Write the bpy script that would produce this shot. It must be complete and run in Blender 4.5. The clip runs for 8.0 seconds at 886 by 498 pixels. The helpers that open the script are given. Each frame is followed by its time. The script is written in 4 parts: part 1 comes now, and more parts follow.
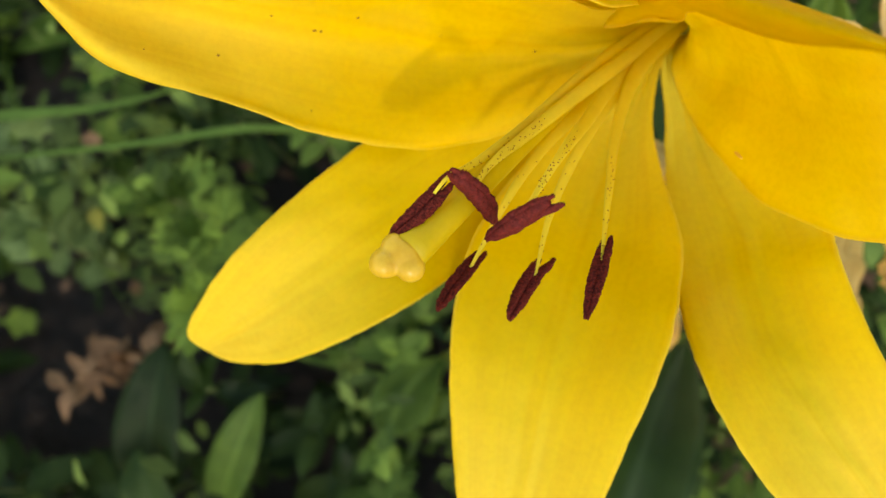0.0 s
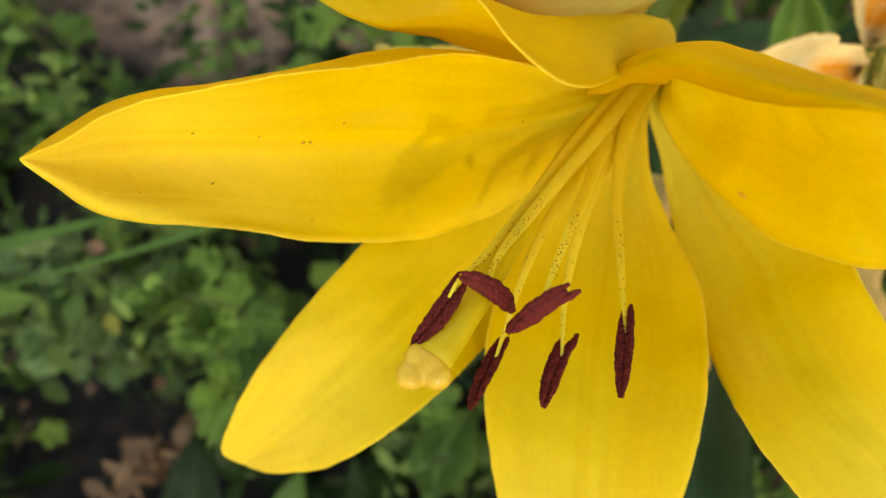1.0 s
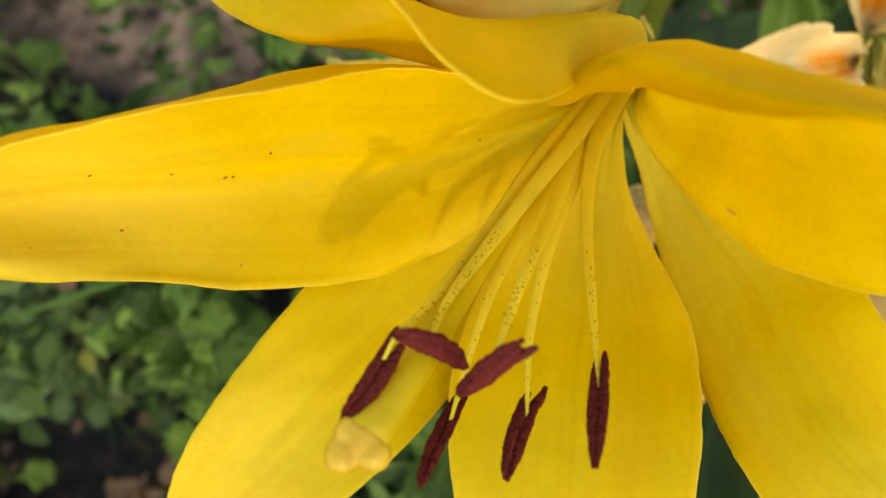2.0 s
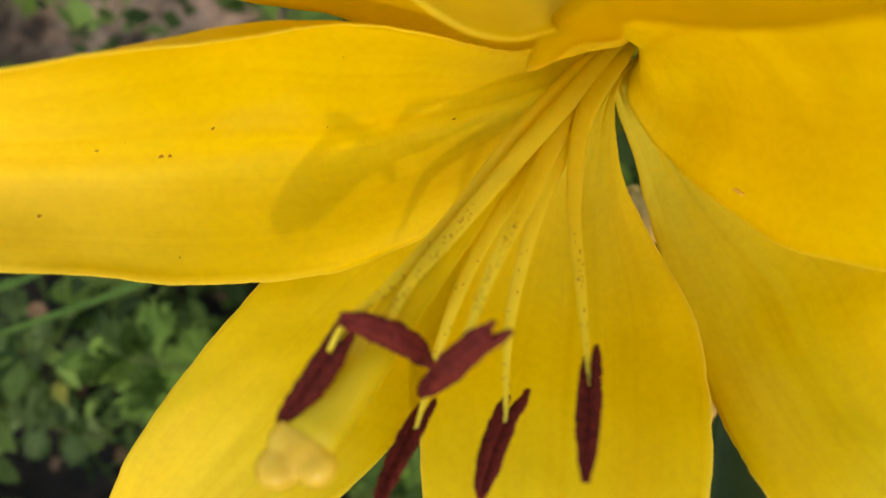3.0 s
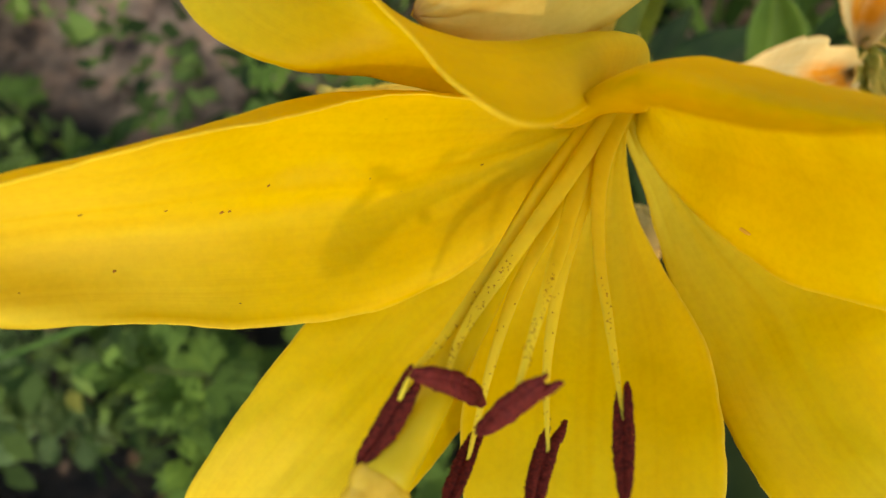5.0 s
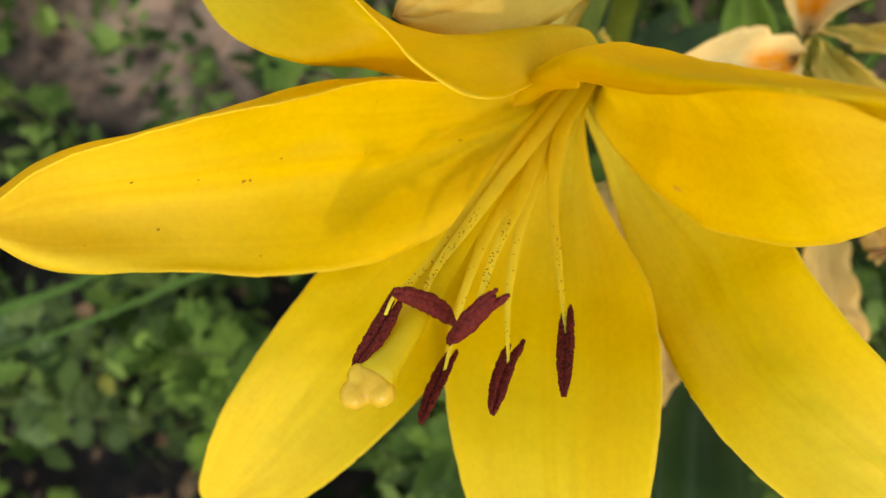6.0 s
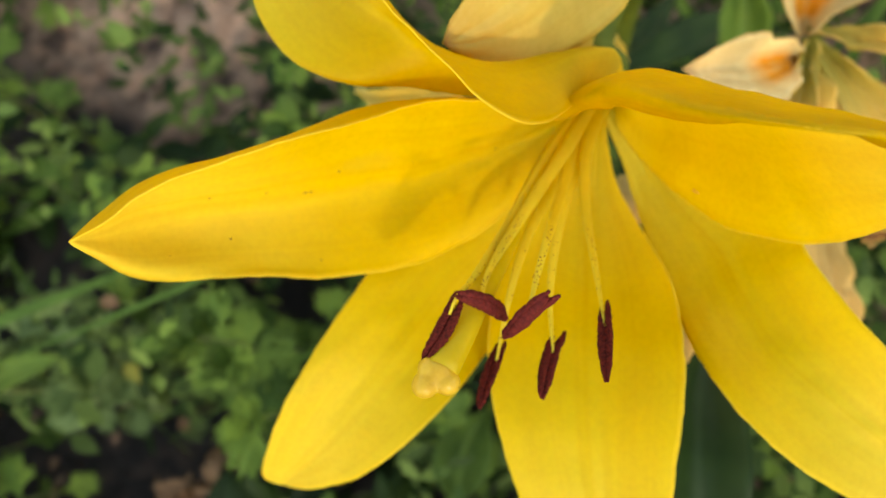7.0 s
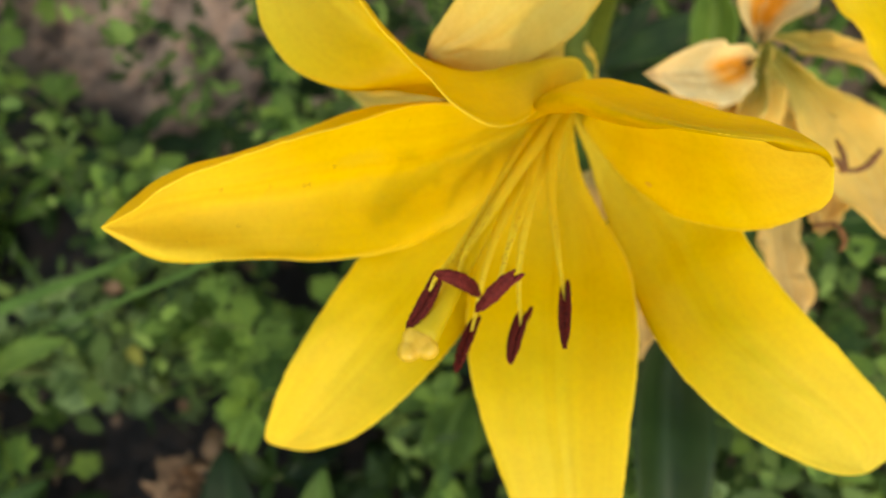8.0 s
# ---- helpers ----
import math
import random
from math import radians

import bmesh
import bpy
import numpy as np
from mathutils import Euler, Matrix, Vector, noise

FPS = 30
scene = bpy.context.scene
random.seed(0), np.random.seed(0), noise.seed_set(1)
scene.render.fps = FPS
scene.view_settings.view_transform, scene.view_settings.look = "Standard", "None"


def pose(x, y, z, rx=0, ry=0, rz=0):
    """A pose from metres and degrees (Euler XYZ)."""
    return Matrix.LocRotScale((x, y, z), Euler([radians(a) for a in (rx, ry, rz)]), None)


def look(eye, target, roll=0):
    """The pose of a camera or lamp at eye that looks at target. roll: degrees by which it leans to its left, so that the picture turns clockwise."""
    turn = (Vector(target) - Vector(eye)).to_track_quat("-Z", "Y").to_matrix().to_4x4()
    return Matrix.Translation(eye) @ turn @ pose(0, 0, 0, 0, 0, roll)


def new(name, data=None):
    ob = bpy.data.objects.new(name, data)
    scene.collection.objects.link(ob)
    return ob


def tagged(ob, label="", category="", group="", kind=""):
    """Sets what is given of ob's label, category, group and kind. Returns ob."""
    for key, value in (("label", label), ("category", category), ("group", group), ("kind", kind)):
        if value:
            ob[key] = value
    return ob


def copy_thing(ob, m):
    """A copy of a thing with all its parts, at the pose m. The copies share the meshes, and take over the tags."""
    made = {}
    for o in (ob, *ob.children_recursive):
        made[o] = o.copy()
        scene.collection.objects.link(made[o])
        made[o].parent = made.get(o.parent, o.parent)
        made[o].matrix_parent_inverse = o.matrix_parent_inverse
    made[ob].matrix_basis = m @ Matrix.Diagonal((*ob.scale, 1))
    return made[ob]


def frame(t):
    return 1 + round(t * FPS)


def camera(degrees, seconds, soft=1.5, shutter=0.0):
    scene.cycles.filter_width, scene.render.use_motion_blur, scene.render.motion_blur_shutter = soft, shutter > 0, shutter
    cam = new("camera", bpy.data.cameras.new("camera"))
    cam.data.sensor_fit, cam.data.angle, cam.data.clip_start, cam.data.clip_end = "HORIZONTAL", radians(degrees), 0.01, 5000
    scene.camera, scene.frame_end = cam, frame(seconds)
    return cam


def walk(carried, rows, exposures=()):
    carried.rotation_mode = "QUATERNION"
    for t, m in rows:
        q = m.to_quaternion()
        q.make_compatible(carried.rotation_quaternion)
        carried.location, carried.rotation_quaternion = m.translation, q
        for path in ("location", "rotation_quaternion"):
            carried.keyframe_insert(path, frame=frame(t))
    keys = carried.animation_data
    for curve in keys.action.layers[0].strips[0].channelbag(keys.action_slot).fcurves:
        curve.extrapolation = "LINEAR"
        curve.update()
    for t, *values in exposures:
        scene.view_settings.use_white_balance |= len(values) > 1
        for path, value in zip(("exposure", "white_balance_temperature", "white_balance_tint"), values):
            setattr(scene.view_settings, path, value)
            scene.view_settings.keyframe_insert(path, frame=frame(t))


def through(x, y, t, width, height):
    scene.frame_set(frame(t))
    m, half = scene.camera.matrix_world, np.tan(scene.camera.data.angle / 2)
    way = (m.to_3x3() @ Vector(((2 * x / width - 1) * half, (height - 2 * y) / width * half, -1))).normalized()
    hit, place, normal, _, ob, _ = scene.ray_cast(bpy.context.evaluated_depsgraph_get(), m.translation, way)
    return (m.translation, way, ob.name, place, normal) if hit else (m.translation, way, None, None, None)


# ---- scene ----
cam = camera(58.9, 8.0)
# seconds, eye, Euler angles
PATH = [
    (0, 0.00599, 0.01952, 0.45398, 9.042, 0.033, 3.294),
    (0.5, 0.01163, 0.01932, 0.45496, 10.531, 2.641, -1.812),
    (1, 0.00546, 0.02834, 0.45504, 11.015, 2.281, -5.561),
    (1.2, 0.01019, 0.03004, 0.45264, 11.019, 3.191, -6.224),
    (2.3, 0.01325, 0.03537, 0.43519, 11.927, 3.021, -8.602),
    (2.5, 0.01275, 0.03131, 0.43072, 13.351, 3.016, -8.634),
    (3, 0.01545, 0.03135, 0.42676, 13.999, 3.178, -8.840),
    (3.5, 0.01719, 0.03776, 0.42432, 13.597, 3.210, -9.457),
    (4, 0.01280, 0.03967, 0.42182, 14.081, 2.889, -9.693),
    (4.2, 0.01209, 0.03797, 0.42243, 14.513, 2.813, -10.006),
    (5.3, 0.00889, 0.03593, 0.44538, 12.546, 2.420, -10.465),
    (5.5, 0.00790, 0.03250, 0.44980, 13.080, 2.700, -10.623),
    (6, 0.01410, 0.02462, 0.45642, 13.093, 3.836, -11.177),
    (6.5, 0.01036, 0.02710, 0.46711, 11.667, 3.698, -12.068),
    (7, 0.00620, 0.02748, 0.47065, 11.308, 3.298, -12.518),
    (7.5, 0.00821, 0.02852, 0.47593, 10.641, 2.654, -12.611),
    (8, 0.00796, 0.02267, 0.48779, 10.613, 2.732, -12.574),
]
walk(cam, [(t, pose(x, y, z, rx, ry, rz)) for t, x, y, z, rx, ry, rz in PATH], [(0.0, 1.56, 8600, 21), (1.2, 1.52, 8600, 21), (2.5, 1.46, 8600, 21), (3.0, 1.40, 8600, 21), (4.2, 1.38, 8600, 21), (5.5, 1.44, 8600, 21), (6.5, 1.56, 8600, 21), (8.0, 1.58, 8600, 21)])

cam.data.dof.use_dof = True
cam.data.dof.focus_distance = 0.099
cam.data.dof.aperture_fstop = 19.0

# ---- light ----
SUN_TO = Vector((0.065, -0.765, 0.642)).normalized()
world = bpy.data.worlds.new("sky")
scene.world = world
world.use_nodes = True
wn = world.node_tree
sky = wn.nodes.new("ShaderNodeTexSky")
sky.sky_type = "NISHITA"
sky.sun_disc = False
sky.sun_elevation = math.asin(SUN_TO.z)
sky.dust_density = 0.0
sky.air_density = 2.0
sky.sun_rotation = math.atan2(SUN_TO.x, SUN_TO.y)
wn.links.new(sky.outputs[0], wn.nodes["Background"].inputs[0])
wn.nodes["Background"].inputs[1].default_value = 0.15
sun = new("sun", bpy.data.lights.new("sun", "SUN"))
sun.data.energy = 0.40
sun.data.angle = radians(0.6)
sun.data.color = (1.0, 0.95, 0.86)
sun.matrix_basis = look(SUN_TO * 5, (0, 0, 0))


# ---- materials ----
def material(name):
    m = bpy.data.materials.new(name)
    m.use_nodes = True
    return m, m.node_tree.nodes, m.node_tree.links, m.node_tree.nodes["Principled BSDF"]


def ramp(nodes, links, source, stops):
    r = nodes.new("ShaderNodeValToRGB")
    while len(r.color_ramp.elements) < len(stops):
        r.color_ramp.elements.new(0.5)
    for e, (p, c) in zip(r.color_ramp.elements, stops):
        e.position, e.color = p, (*c, 1)
    links.new(source, r.inputs[0])
    return r.outputs[0]


def mixed(nodes, links, kind, factor, a, b):
    n = nodes.new("ShaderNodeMix")
    n.data_type, n.blend_type = "RGBA", kind
    for socket, value in ((n.inputs[0], factor), (n.inputs[6], a), (n.inputs[7], b)):
        if isinstance(value, (int, float)):
            socket.default_value = value
        elif isinstance(value, tuple):
            socket.default_value = (*value, 1)
        else:
            links.new(value, socket)
    return n.outputs[2]


def noise_node(nodes, links, vector, scale, detail=3.0, rough=0.55):
    n = nodes.new("ShaderNodeTexNoise")
    n.inputs["Scale"].default_value, n.inputs["Detail"].default_value, n.inputs["Roughness"].default_value = scale, detail, rough
    if vector is not None:
        links.new(vector, n.inputs["Vector"])
    return n.outputs["Fac"]


def stretched(nodes, links, vector, sx, sy, sz=1.0):
    n = nodes.new("ShaderNodeMapping")
    n.inputs["Scale"].default_value = (sx, sy, sz)
    links.new(vector, n.inputs["Vector"])
    return n.outputs[0]


def bumped(nodes, links, shader, height, strength, distance):
    b = nodes.new("ShaderNodeBump")
    b.inputs["Strength"].default_value, b.inputs["Distance"].default_value = strength, distance
    links.new(height, b.inputs["Height"])
    links.new(b.outputs[0], shader.inputs["Normal"])
    return b.outputs[0]


def see_through(m, nodes, links, shader, color, share):
    """A thin leaf or petal: part of the light goes through it."""
    t = nodes.new("ShaderNodeBsdfTranslucent")
    links.new(mixed(nodes, links, "MULTIPLY", 1.0, color, (1.0, 0.98, 0.85)), t.inputs["Color"])
    mx = nodes.new("ShaderNodeMixShader")
    mx.inputs[0].default_value = share
    links.new(shader.outputs[0], mx.inputs[1])
    links.new(t.outputs[0], mx.inputs[2])
    links.new(mx.outputs[0], nodes["Material Output"].inputs["Surface"])


def petal_material(name, base, edge, throat, tip=None, vein=(0.7, 0.42, 0.01), veins=0.15, share=0.35, rough=0.5, blotch=0.12, stops=None, groove=None, blot=None):
    """Petal flesh by its own length (v, 0 at the base) and width (u): throat, fine lengthwise veins, paler margins."""
    m, n, l, p = material(name)
    uv = n.new("ShaderNodeUVMap").outputs[0]
    sep = n.new("ShaderNodeSeparateXYZ")
    l.new(uv, sep.inputs[0])
    along = ramp(n, l, sep.outputs[1], stops or [(0.0, throat), (0.22, tuple(0.6 * a + 0.4 * b for a, b in zip(throat, base))), (0.45, base), (0.6, base), (1.0, tip or base)])
    margin = ramp(n, l, sep.outputs[0], [(0.0, (1, 1, 1)), (0.012, (0, 0, 0)), (0.988, (0, 0, 0)), (1.0, (1, 1, 1))])
    col = mixed(n, l, "MIX", margin, along, edge)
    if groove:
        rib = ramp(n, l, sep.outputs[0], [(0.455, (0, 0, 0)), (0.5, (0.8,) * 3), (0.545, (0, 0, 0))])
        near = ramp(n, l, sep.outputs[1], [(0.04, (0.9,) * 3), (0.2, (0.5,) * 3), (0.34, (0, 0, 0))])
        col = mixed(n, l, "MIX", mixed(n, l, "MULTIPLY", 1.0, rib, near), col, groove)
    if blot:
        wide = ramp(n, l, sep.outputs[0], [(0.18, (0, 0, 0)), (0.34, (1, 1, 1)), (0.66, (1, 1, 1)), (0.82, (0, 0, 0))])
        long = ramp(n, l, sep.outputs[1], [(0.1, (0, 0, 0)), (0.2, (1, 1, 1)), (0.4, (1, 1, 1)), (0.58, (0, 0, 0))])
        ragged = ramp(n, l, noise_node(n, l, stretched(n, l, uv, 9.0, 4.0), 1.0, 3.0), [(0.3, (0.55,) * 3), (0.5, (1, 1, 1))])
        col = mixed(n, l, "MIX", mixed(n, l, "MULTIPLY", 1.0, mixed(n, l, "MULTIPLY", 1.0, wide, long), ragged), col, blot)
    fine = noise_node(n, l, stretched(n, l, uv, 42.0, 1.6), 1.0, 4.0)
    veined = ramp(n, l, fine, [(0.42, (0, 0, 0)), (0.72, (veins, veins, veins))])
    col = mixed(n, l, "MIX", veined, col, vein)
    band = noise_node(n, l, stretched(n, l, uv, 13.0, 0.9), 1.0, 2.0)
    col = mixed(n, l, "MULTIPLY", 1.0, col, ramp(n, l, band, [(0.35, (0.97, 0.93, 0.88)), (0.6, (1, 1, 1))]))
    line = ramp(n, l, sep.outputs[0], [(0.48, (0, 0, 0)), (0.5, (0.35,) * 3), (0.52, (0, 0, 0))])
    col = mixed(n, l, "MIX", line, col, vein)
    geo = n.new("ShaderNodeNewGeometry").outputs["Position"]
    cells = noise_node(n, l, geo, 900.0, 3.0)
    col = mixed(n, l, "MULTIPLY", 1.0, col, ramp(n, l, cells, [(0.35, (0.96, 0.95, 0.9)), (0.6, (1, 1, 1))]))
    broad = ramp(n, l, noise_node(n, l, geo, 55.0, 3.0), [(0.35, (1 - blotch,) * 3), (0.65, (1, 1, 1))])
    col = mixed(n, l, "MULTIPLY", 1.0, col, broad)
    l.new(col, p.inputs["Base Color"])
    p.inputs["Roughness"].default_value = rough
    p.inputs["Specular IOR Level"].default_value = 0.2
    both = n.new("ShaderNodeMath")
    both.operation = "MULTIPLY_ADD"
    both.inputs[1].default_value = 0.35
    l.new(cells, both.inputs[0])
    l.new(fine, both.inputs[2])
    bumped(n, l, p, both.outputs[0], 0.3, 0.00025)
    see_through(m, n, l, p, col, share)
    return m


def leaf_material(name, dark, light, rough=0.5, share=0.25):
    """Leaves: each one its own tone, veins from the midrib, small blotches."""
    m, n, l, p = material(name)
    info = n.new("ShaderNodeObjectInfo").outputs["Random"]
    col = ramp(n, l, info, [(0.0, dark), (1.0, light)])
    geo = n.new("ShaderNodeNewGeometry").outputs["Position"]
    patch = noise_node(n, l, geo, 90.0, 4.0)
    col = mixed(n, l, "MULTIPLY", 0.7, col, ramp(n, l, patch, [(0.3, (0.55, 0.6, 0.5)), (0.7, (1.15, 1.1, 1.0))]))
    uv = n.new("ShaderNodeUVMap").outputs[0]
    sep = n.new("ShaderNodeSeparateXYZ")
    l.new(uv, sep.inputs[0])
    rib = ramp(n, l, sep.outputs[0], [(0.45, (0, 0, 0)), (0.5, (0.22,) * 3), (0.55, (0, 0, 0))])
    col = mixed(n, l, "MIX", rib, col, tuple(min(1, 1.6 * c + 0.02) for c in light))
    l.new(col, p.inputs["Base Color"])
    p.inputs["Roughness"].default_value = rough
    p.inputs["Specular IOR Level"].default_value = 0.12
    bumped(n, l, p, patch, 0.3, 0.001)
    see_through(m, n, l, p, col, share)
    return m


def plain_material(name, a, b, scale, rough=0.6, bump=0.3, depth=0.0005, detail=4.0, through=0.0):
    m, n, l, p = material(name)
    geo = n.new("ShaderNodeNewGeometry").outputs["Position"]
    f = noise_node(n, l, geo, scale, detail, 0.65)
    col = ramp(n, l, f, [(0.3, a), (0.7, b)])
    l.new(col, p.inputs["Base Color"])
    p.inputs["Roughness"].default_value = rough
    p.inputs["Specular IOR Level"].default_value = 0.3 if rough < 0.6 else 0.1
    bumped(n, l, p, f, bump, depth)
    if through:
        see_through(m, n, l, p, col, through)
    return m


YELLOW = petal_material("yellow_tepal", (0.96, 0.705, 0.014), (0.95, 0.74, 0.06), (0.96, 0.78, 0.07), tip=(0.95, 0.75, 0.08), vein=(0.90, 0.60, 0.006), veins=0.12, share=0.54, blotch=0.06, groove=(0.66, 0.64, 0.05))
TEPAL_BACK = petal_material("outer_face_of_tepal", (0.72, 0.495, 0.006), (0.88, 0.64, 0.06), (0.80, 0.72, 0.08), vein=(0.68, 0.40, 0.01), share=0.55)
FADED = petal_material("faded_tepal", (0.82, 0.60, 0.10), (0.84, 0.60, 0.09), (0.6, 0.5, 0.15), vein=(0.80, 0.54, 0.10), veins=0.4, share=0.3,
                       stops=[(0.0, (0.62, 0.52, 0.15)), (0.3, (0.82, 0.60, 0.11)), (0.6, (0.83, 0.61, 0.11)), (0.93, (0.80, 0.55, 0.12)), (0.985, (0.45, 0.24, 0.08)), (1.0, (0.22, 0.10, 0.05))])
WITHERED = petal_material("withered_tepal", (0.86, 0.68, 0.28), (0.74, 0.52, 0.20), (0.82, 0.34, 0.03), tip=(0.42, 0.22, 0.10), vein=(0.86, 0.48, 0.12), veins=0.45, share=0.25, rough=0.6, blotch=0.3,
                          stops=[(0.0, (0.84, 0.66, 0.30)), (0.3, (0.88, 0.72, 0.36)), (0.6, (0.88, 0.74, 0.38)), (0.9, (0.86, 0.66, 0.32)), (1.0, (0.30, 0.12, 0.06))], blot=(0.90, 0.36, 0.012))
LIMP = petal_material("limp_tepal", (0.92, 0.64, 0.15), (0.86, 0.58, 0.16), (0.20, 0.25, 0.04), tip=(0.70, 0.42, 0.14), vein=(0.92, 0.50, 0.05), veins=0.4, share=0.3, rough=0.55, blotch=0.15)
SPENT = petal_material("spent_tepal", (0.80, 0.52, 0.17), (0.72, 0.44, 0.12), (0.5, 0.38, 0.12), tip=(0.60, 0.36, 0.14), vein=(0.78, 0.50, 0.14), veins=0.5, share=0.3, rough=0.55, blotch=0.3)
FILAMENT = plain_material("filament_flesh", (0.80, 0.66, 0.050), (0.86, 0.71, 0.060), 400, 0.45, 0.1, through=0.5)
STYLE_FLESH = plain_material("style_flesh", (0.62, 0.45, 0.012), (0.70, 0.51, 0.018), 250, 0.45, 0.15, through=0.45)
THROAT = plain_material("throat_flesh", (0.48, 0.50, 0.03), (0.66, 0.60, 0.04), 300, 0.5, 0.15, through=0.35)
STIGMA_FLESH = plain_material("stigma_flesh", (0.58, 0.32, 0.022), (0.74, 0.48, 0.05), 260, 0.2, 0.25, through=0.25)
POLLEN = plain_material("pollen_coat", (0.028, 0.004, 0.003), (0.19, 0.023, 0.014), 2600, 0.85, 1.0, 0.0004, 2.0)
ANTHER_SKIN = plain_material("anther_skin", (0.055, 0.006, 0.005), (0.155, 0.018, 0.014), 1800, 0.65, 0.8, 0.0003, 3.0)
SPECK = plain_material("pollen_grain", (0.24, 0.08, 0.011), (0.40, 0.15, 0.018), 900, 0.8)
YELLOWED = plain_material("yellowed_leaf", (0.13, 0.14, 0.025), (0.22, 0.20, 0.04), 300, 0.7, 0.3)
RUST = plain_material("rusty_scab", (0.74, 0.38, 0.05), (0.88, 0.56, 0.06), 900, 0.7, 0.3, through=0.4)
DRIED = plain_material("dried_brown", (0.12, 0.05, 0.02), (0.26, 0.12, 0.05), 500, 0.8, 0.5)
STALK = plain_material("green_stalk", (0.055, 0.075, 0.01), (0.09, 0.115, 0.015), 160, 0.62, 0.2)
WEED_STALK = plain_material("weed_stalk", (0.07, 0.10, 0.03), (0.13, 0.15, 0.06), 120, 0.6, 0.2)
LILY_LEAF = leaf_material("lily_leaf", (0.011, 0.028, 0.007), (0.021, 0.045, 0.010), 0.45, 0.12)
BROAD_LEAF = leaf_material("broad_leaf", (0.018, 0.050, 0.008), (0.17, 0.28, 0.050))
GREY_LEAF = leaf_material("grey_green_leaf", (0.032, 0.072, 0.016), (0.20, 0.29, 0.11), 0.7)
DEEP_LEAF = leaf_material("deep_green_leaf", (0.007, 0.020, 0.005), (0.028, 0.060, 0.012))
GRASS = leaf_material("grass_blade", (0.07, 0.15, 0.03), (0.11, 0.20, 0.04))
LITTER = leaf_material("dead_leaf", (0.07, 0.038, 0.02), (0.28, 0.16, 0.09), 0.8, 0.15)
SOIL, sn, sl, sp = material("soil")
spot = sn.new("ShaderNodeNewGeometry").outputs["Position"]
crumb = noise_node(sn, sl, spot, 38.0, 8.0, 0.65)
parts_of = sn.new("ShaderNodeSeparateXYZ")
sl.new(spot, parts_of.inputs[0])
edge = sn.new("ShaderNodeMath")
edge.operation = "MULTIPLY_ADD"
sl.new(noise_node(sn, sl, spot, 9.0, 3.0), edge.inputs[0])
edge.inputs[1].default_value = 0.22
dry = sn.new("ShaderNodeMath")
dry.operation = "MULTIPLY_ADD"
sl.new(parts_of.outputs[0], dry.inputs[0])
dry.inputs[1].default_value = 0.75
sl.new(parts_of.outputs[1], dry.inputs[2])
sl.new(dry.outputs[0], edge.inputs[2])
# bed soil darkened for shade under the weeds, dry trodden earth past its edge
shaded_soil = ramp(sn, sl, crumb, [(0.3, (0.002, 0.0016, 0.001)), (0.7, (0.018, 0.012, 0.008))])
trodden = ramp(sn, sl, crumb, [(0.36, (0.045, 0.024, 0.015)), (0.60, (0.52, 0.31, 0.20))])
sl.new(mixed(sn, sl, "MIX", ramp(sn, sl, edge.outputs[0], [(0.20, (0, 0, 0)), (0.27, (1, 1, 1))]), shaded_soil, trodden), sp.inputs["Base Color"])
sp.inputs["Roughness"].default_value = 0.95
bumped(sn, sl, sp, crumb, 0.9, 0.01)


# ---- building blocks ----
def thing(name, at, label, category, group="", kind=""):
    ob = new(name)
    ob.empty_display_size = 0.01
    ob.matrix_basis = pose(*at)
    return tagged(ob, label, category, group, kind)


def part(name, mesh, mat, parent, label=""):
    """One mesh under a thing or a part. Its points are in world metres; those of a part to be copied, in the thing's own."""
    if isinstance(mesh, bmesh.types.BMesh):
        bm, mesh = mesh, bpy.data.meshes.new(name)
        bm.to_mesh(mesh)
        bm.free()
        for f in mesh.polygons:
            f.use_smooth = True
    if mat is not None and not mesh.materials:
        mesh.materials.append(mat)
    ob = new(name, mesh)
    ob.parent = parent
    if parent.type == "EMPTY":
        ob.matrix_parent_inverse = parent.matrix_basis.inverted()
    return tagged(ob, label)


def curve_points(points, count, even=True):
    """A smooth line through the points (Catmull-Rom by chord length)."""
    p = np.array(points, float)
    p = np.vstack([2 * p[0] - p[1], p, 2 * p[-1] - p[-2]])
    chord = np.maximum(np.linalg.norm(np.diff(p, axis=0), axis=1), 1e-6) ** 0.5
    knots = np.r_[0, np.cumsum(chord)]

    def spot(s):
        i = min(max(int(np.searchsorted(knots, s, side="right")) - 1, 1), len(p) - 3)
        t0, t1, t2, t3 = knots[i - 1 : i + 3]
        p0, p1, p2, p3 = p[i - 1 : i + 3]
        a1, a2, a3 = ((t1 - s) * p0 + (s - t0) * p1) / (t1 - t0), ((t2 - s) * p1 + (s - t1) * p2) / (t2 - t1), ((t3 - s) * p2 + (s - t2) * p3) / (t3 - t2)
        b1, b2 = ((t2 - s) * a1 + (s - t0) * a2) / (t2 - t0), ((t3 - s) * a2 + (s - t1) * a3) / (t3 - t1)
        return ((t2 - s) * b1 + (s - t1) * b2) / (t2 - t1)

    fine = np.array([spot(s) for s in np.linspace(knots[1], knots[-2] - 1e-9, 160)])
    if not even:
        return fine
    run = np.r_[0, np.cumsum(np.linalg.norm(np.diff(fine, axis=0), axis=1))]
    want = np.linspace(0, run[-1], count)
    return np.stack([np.interp(want, run, fine[:, k]) for k in range(3)], 1)


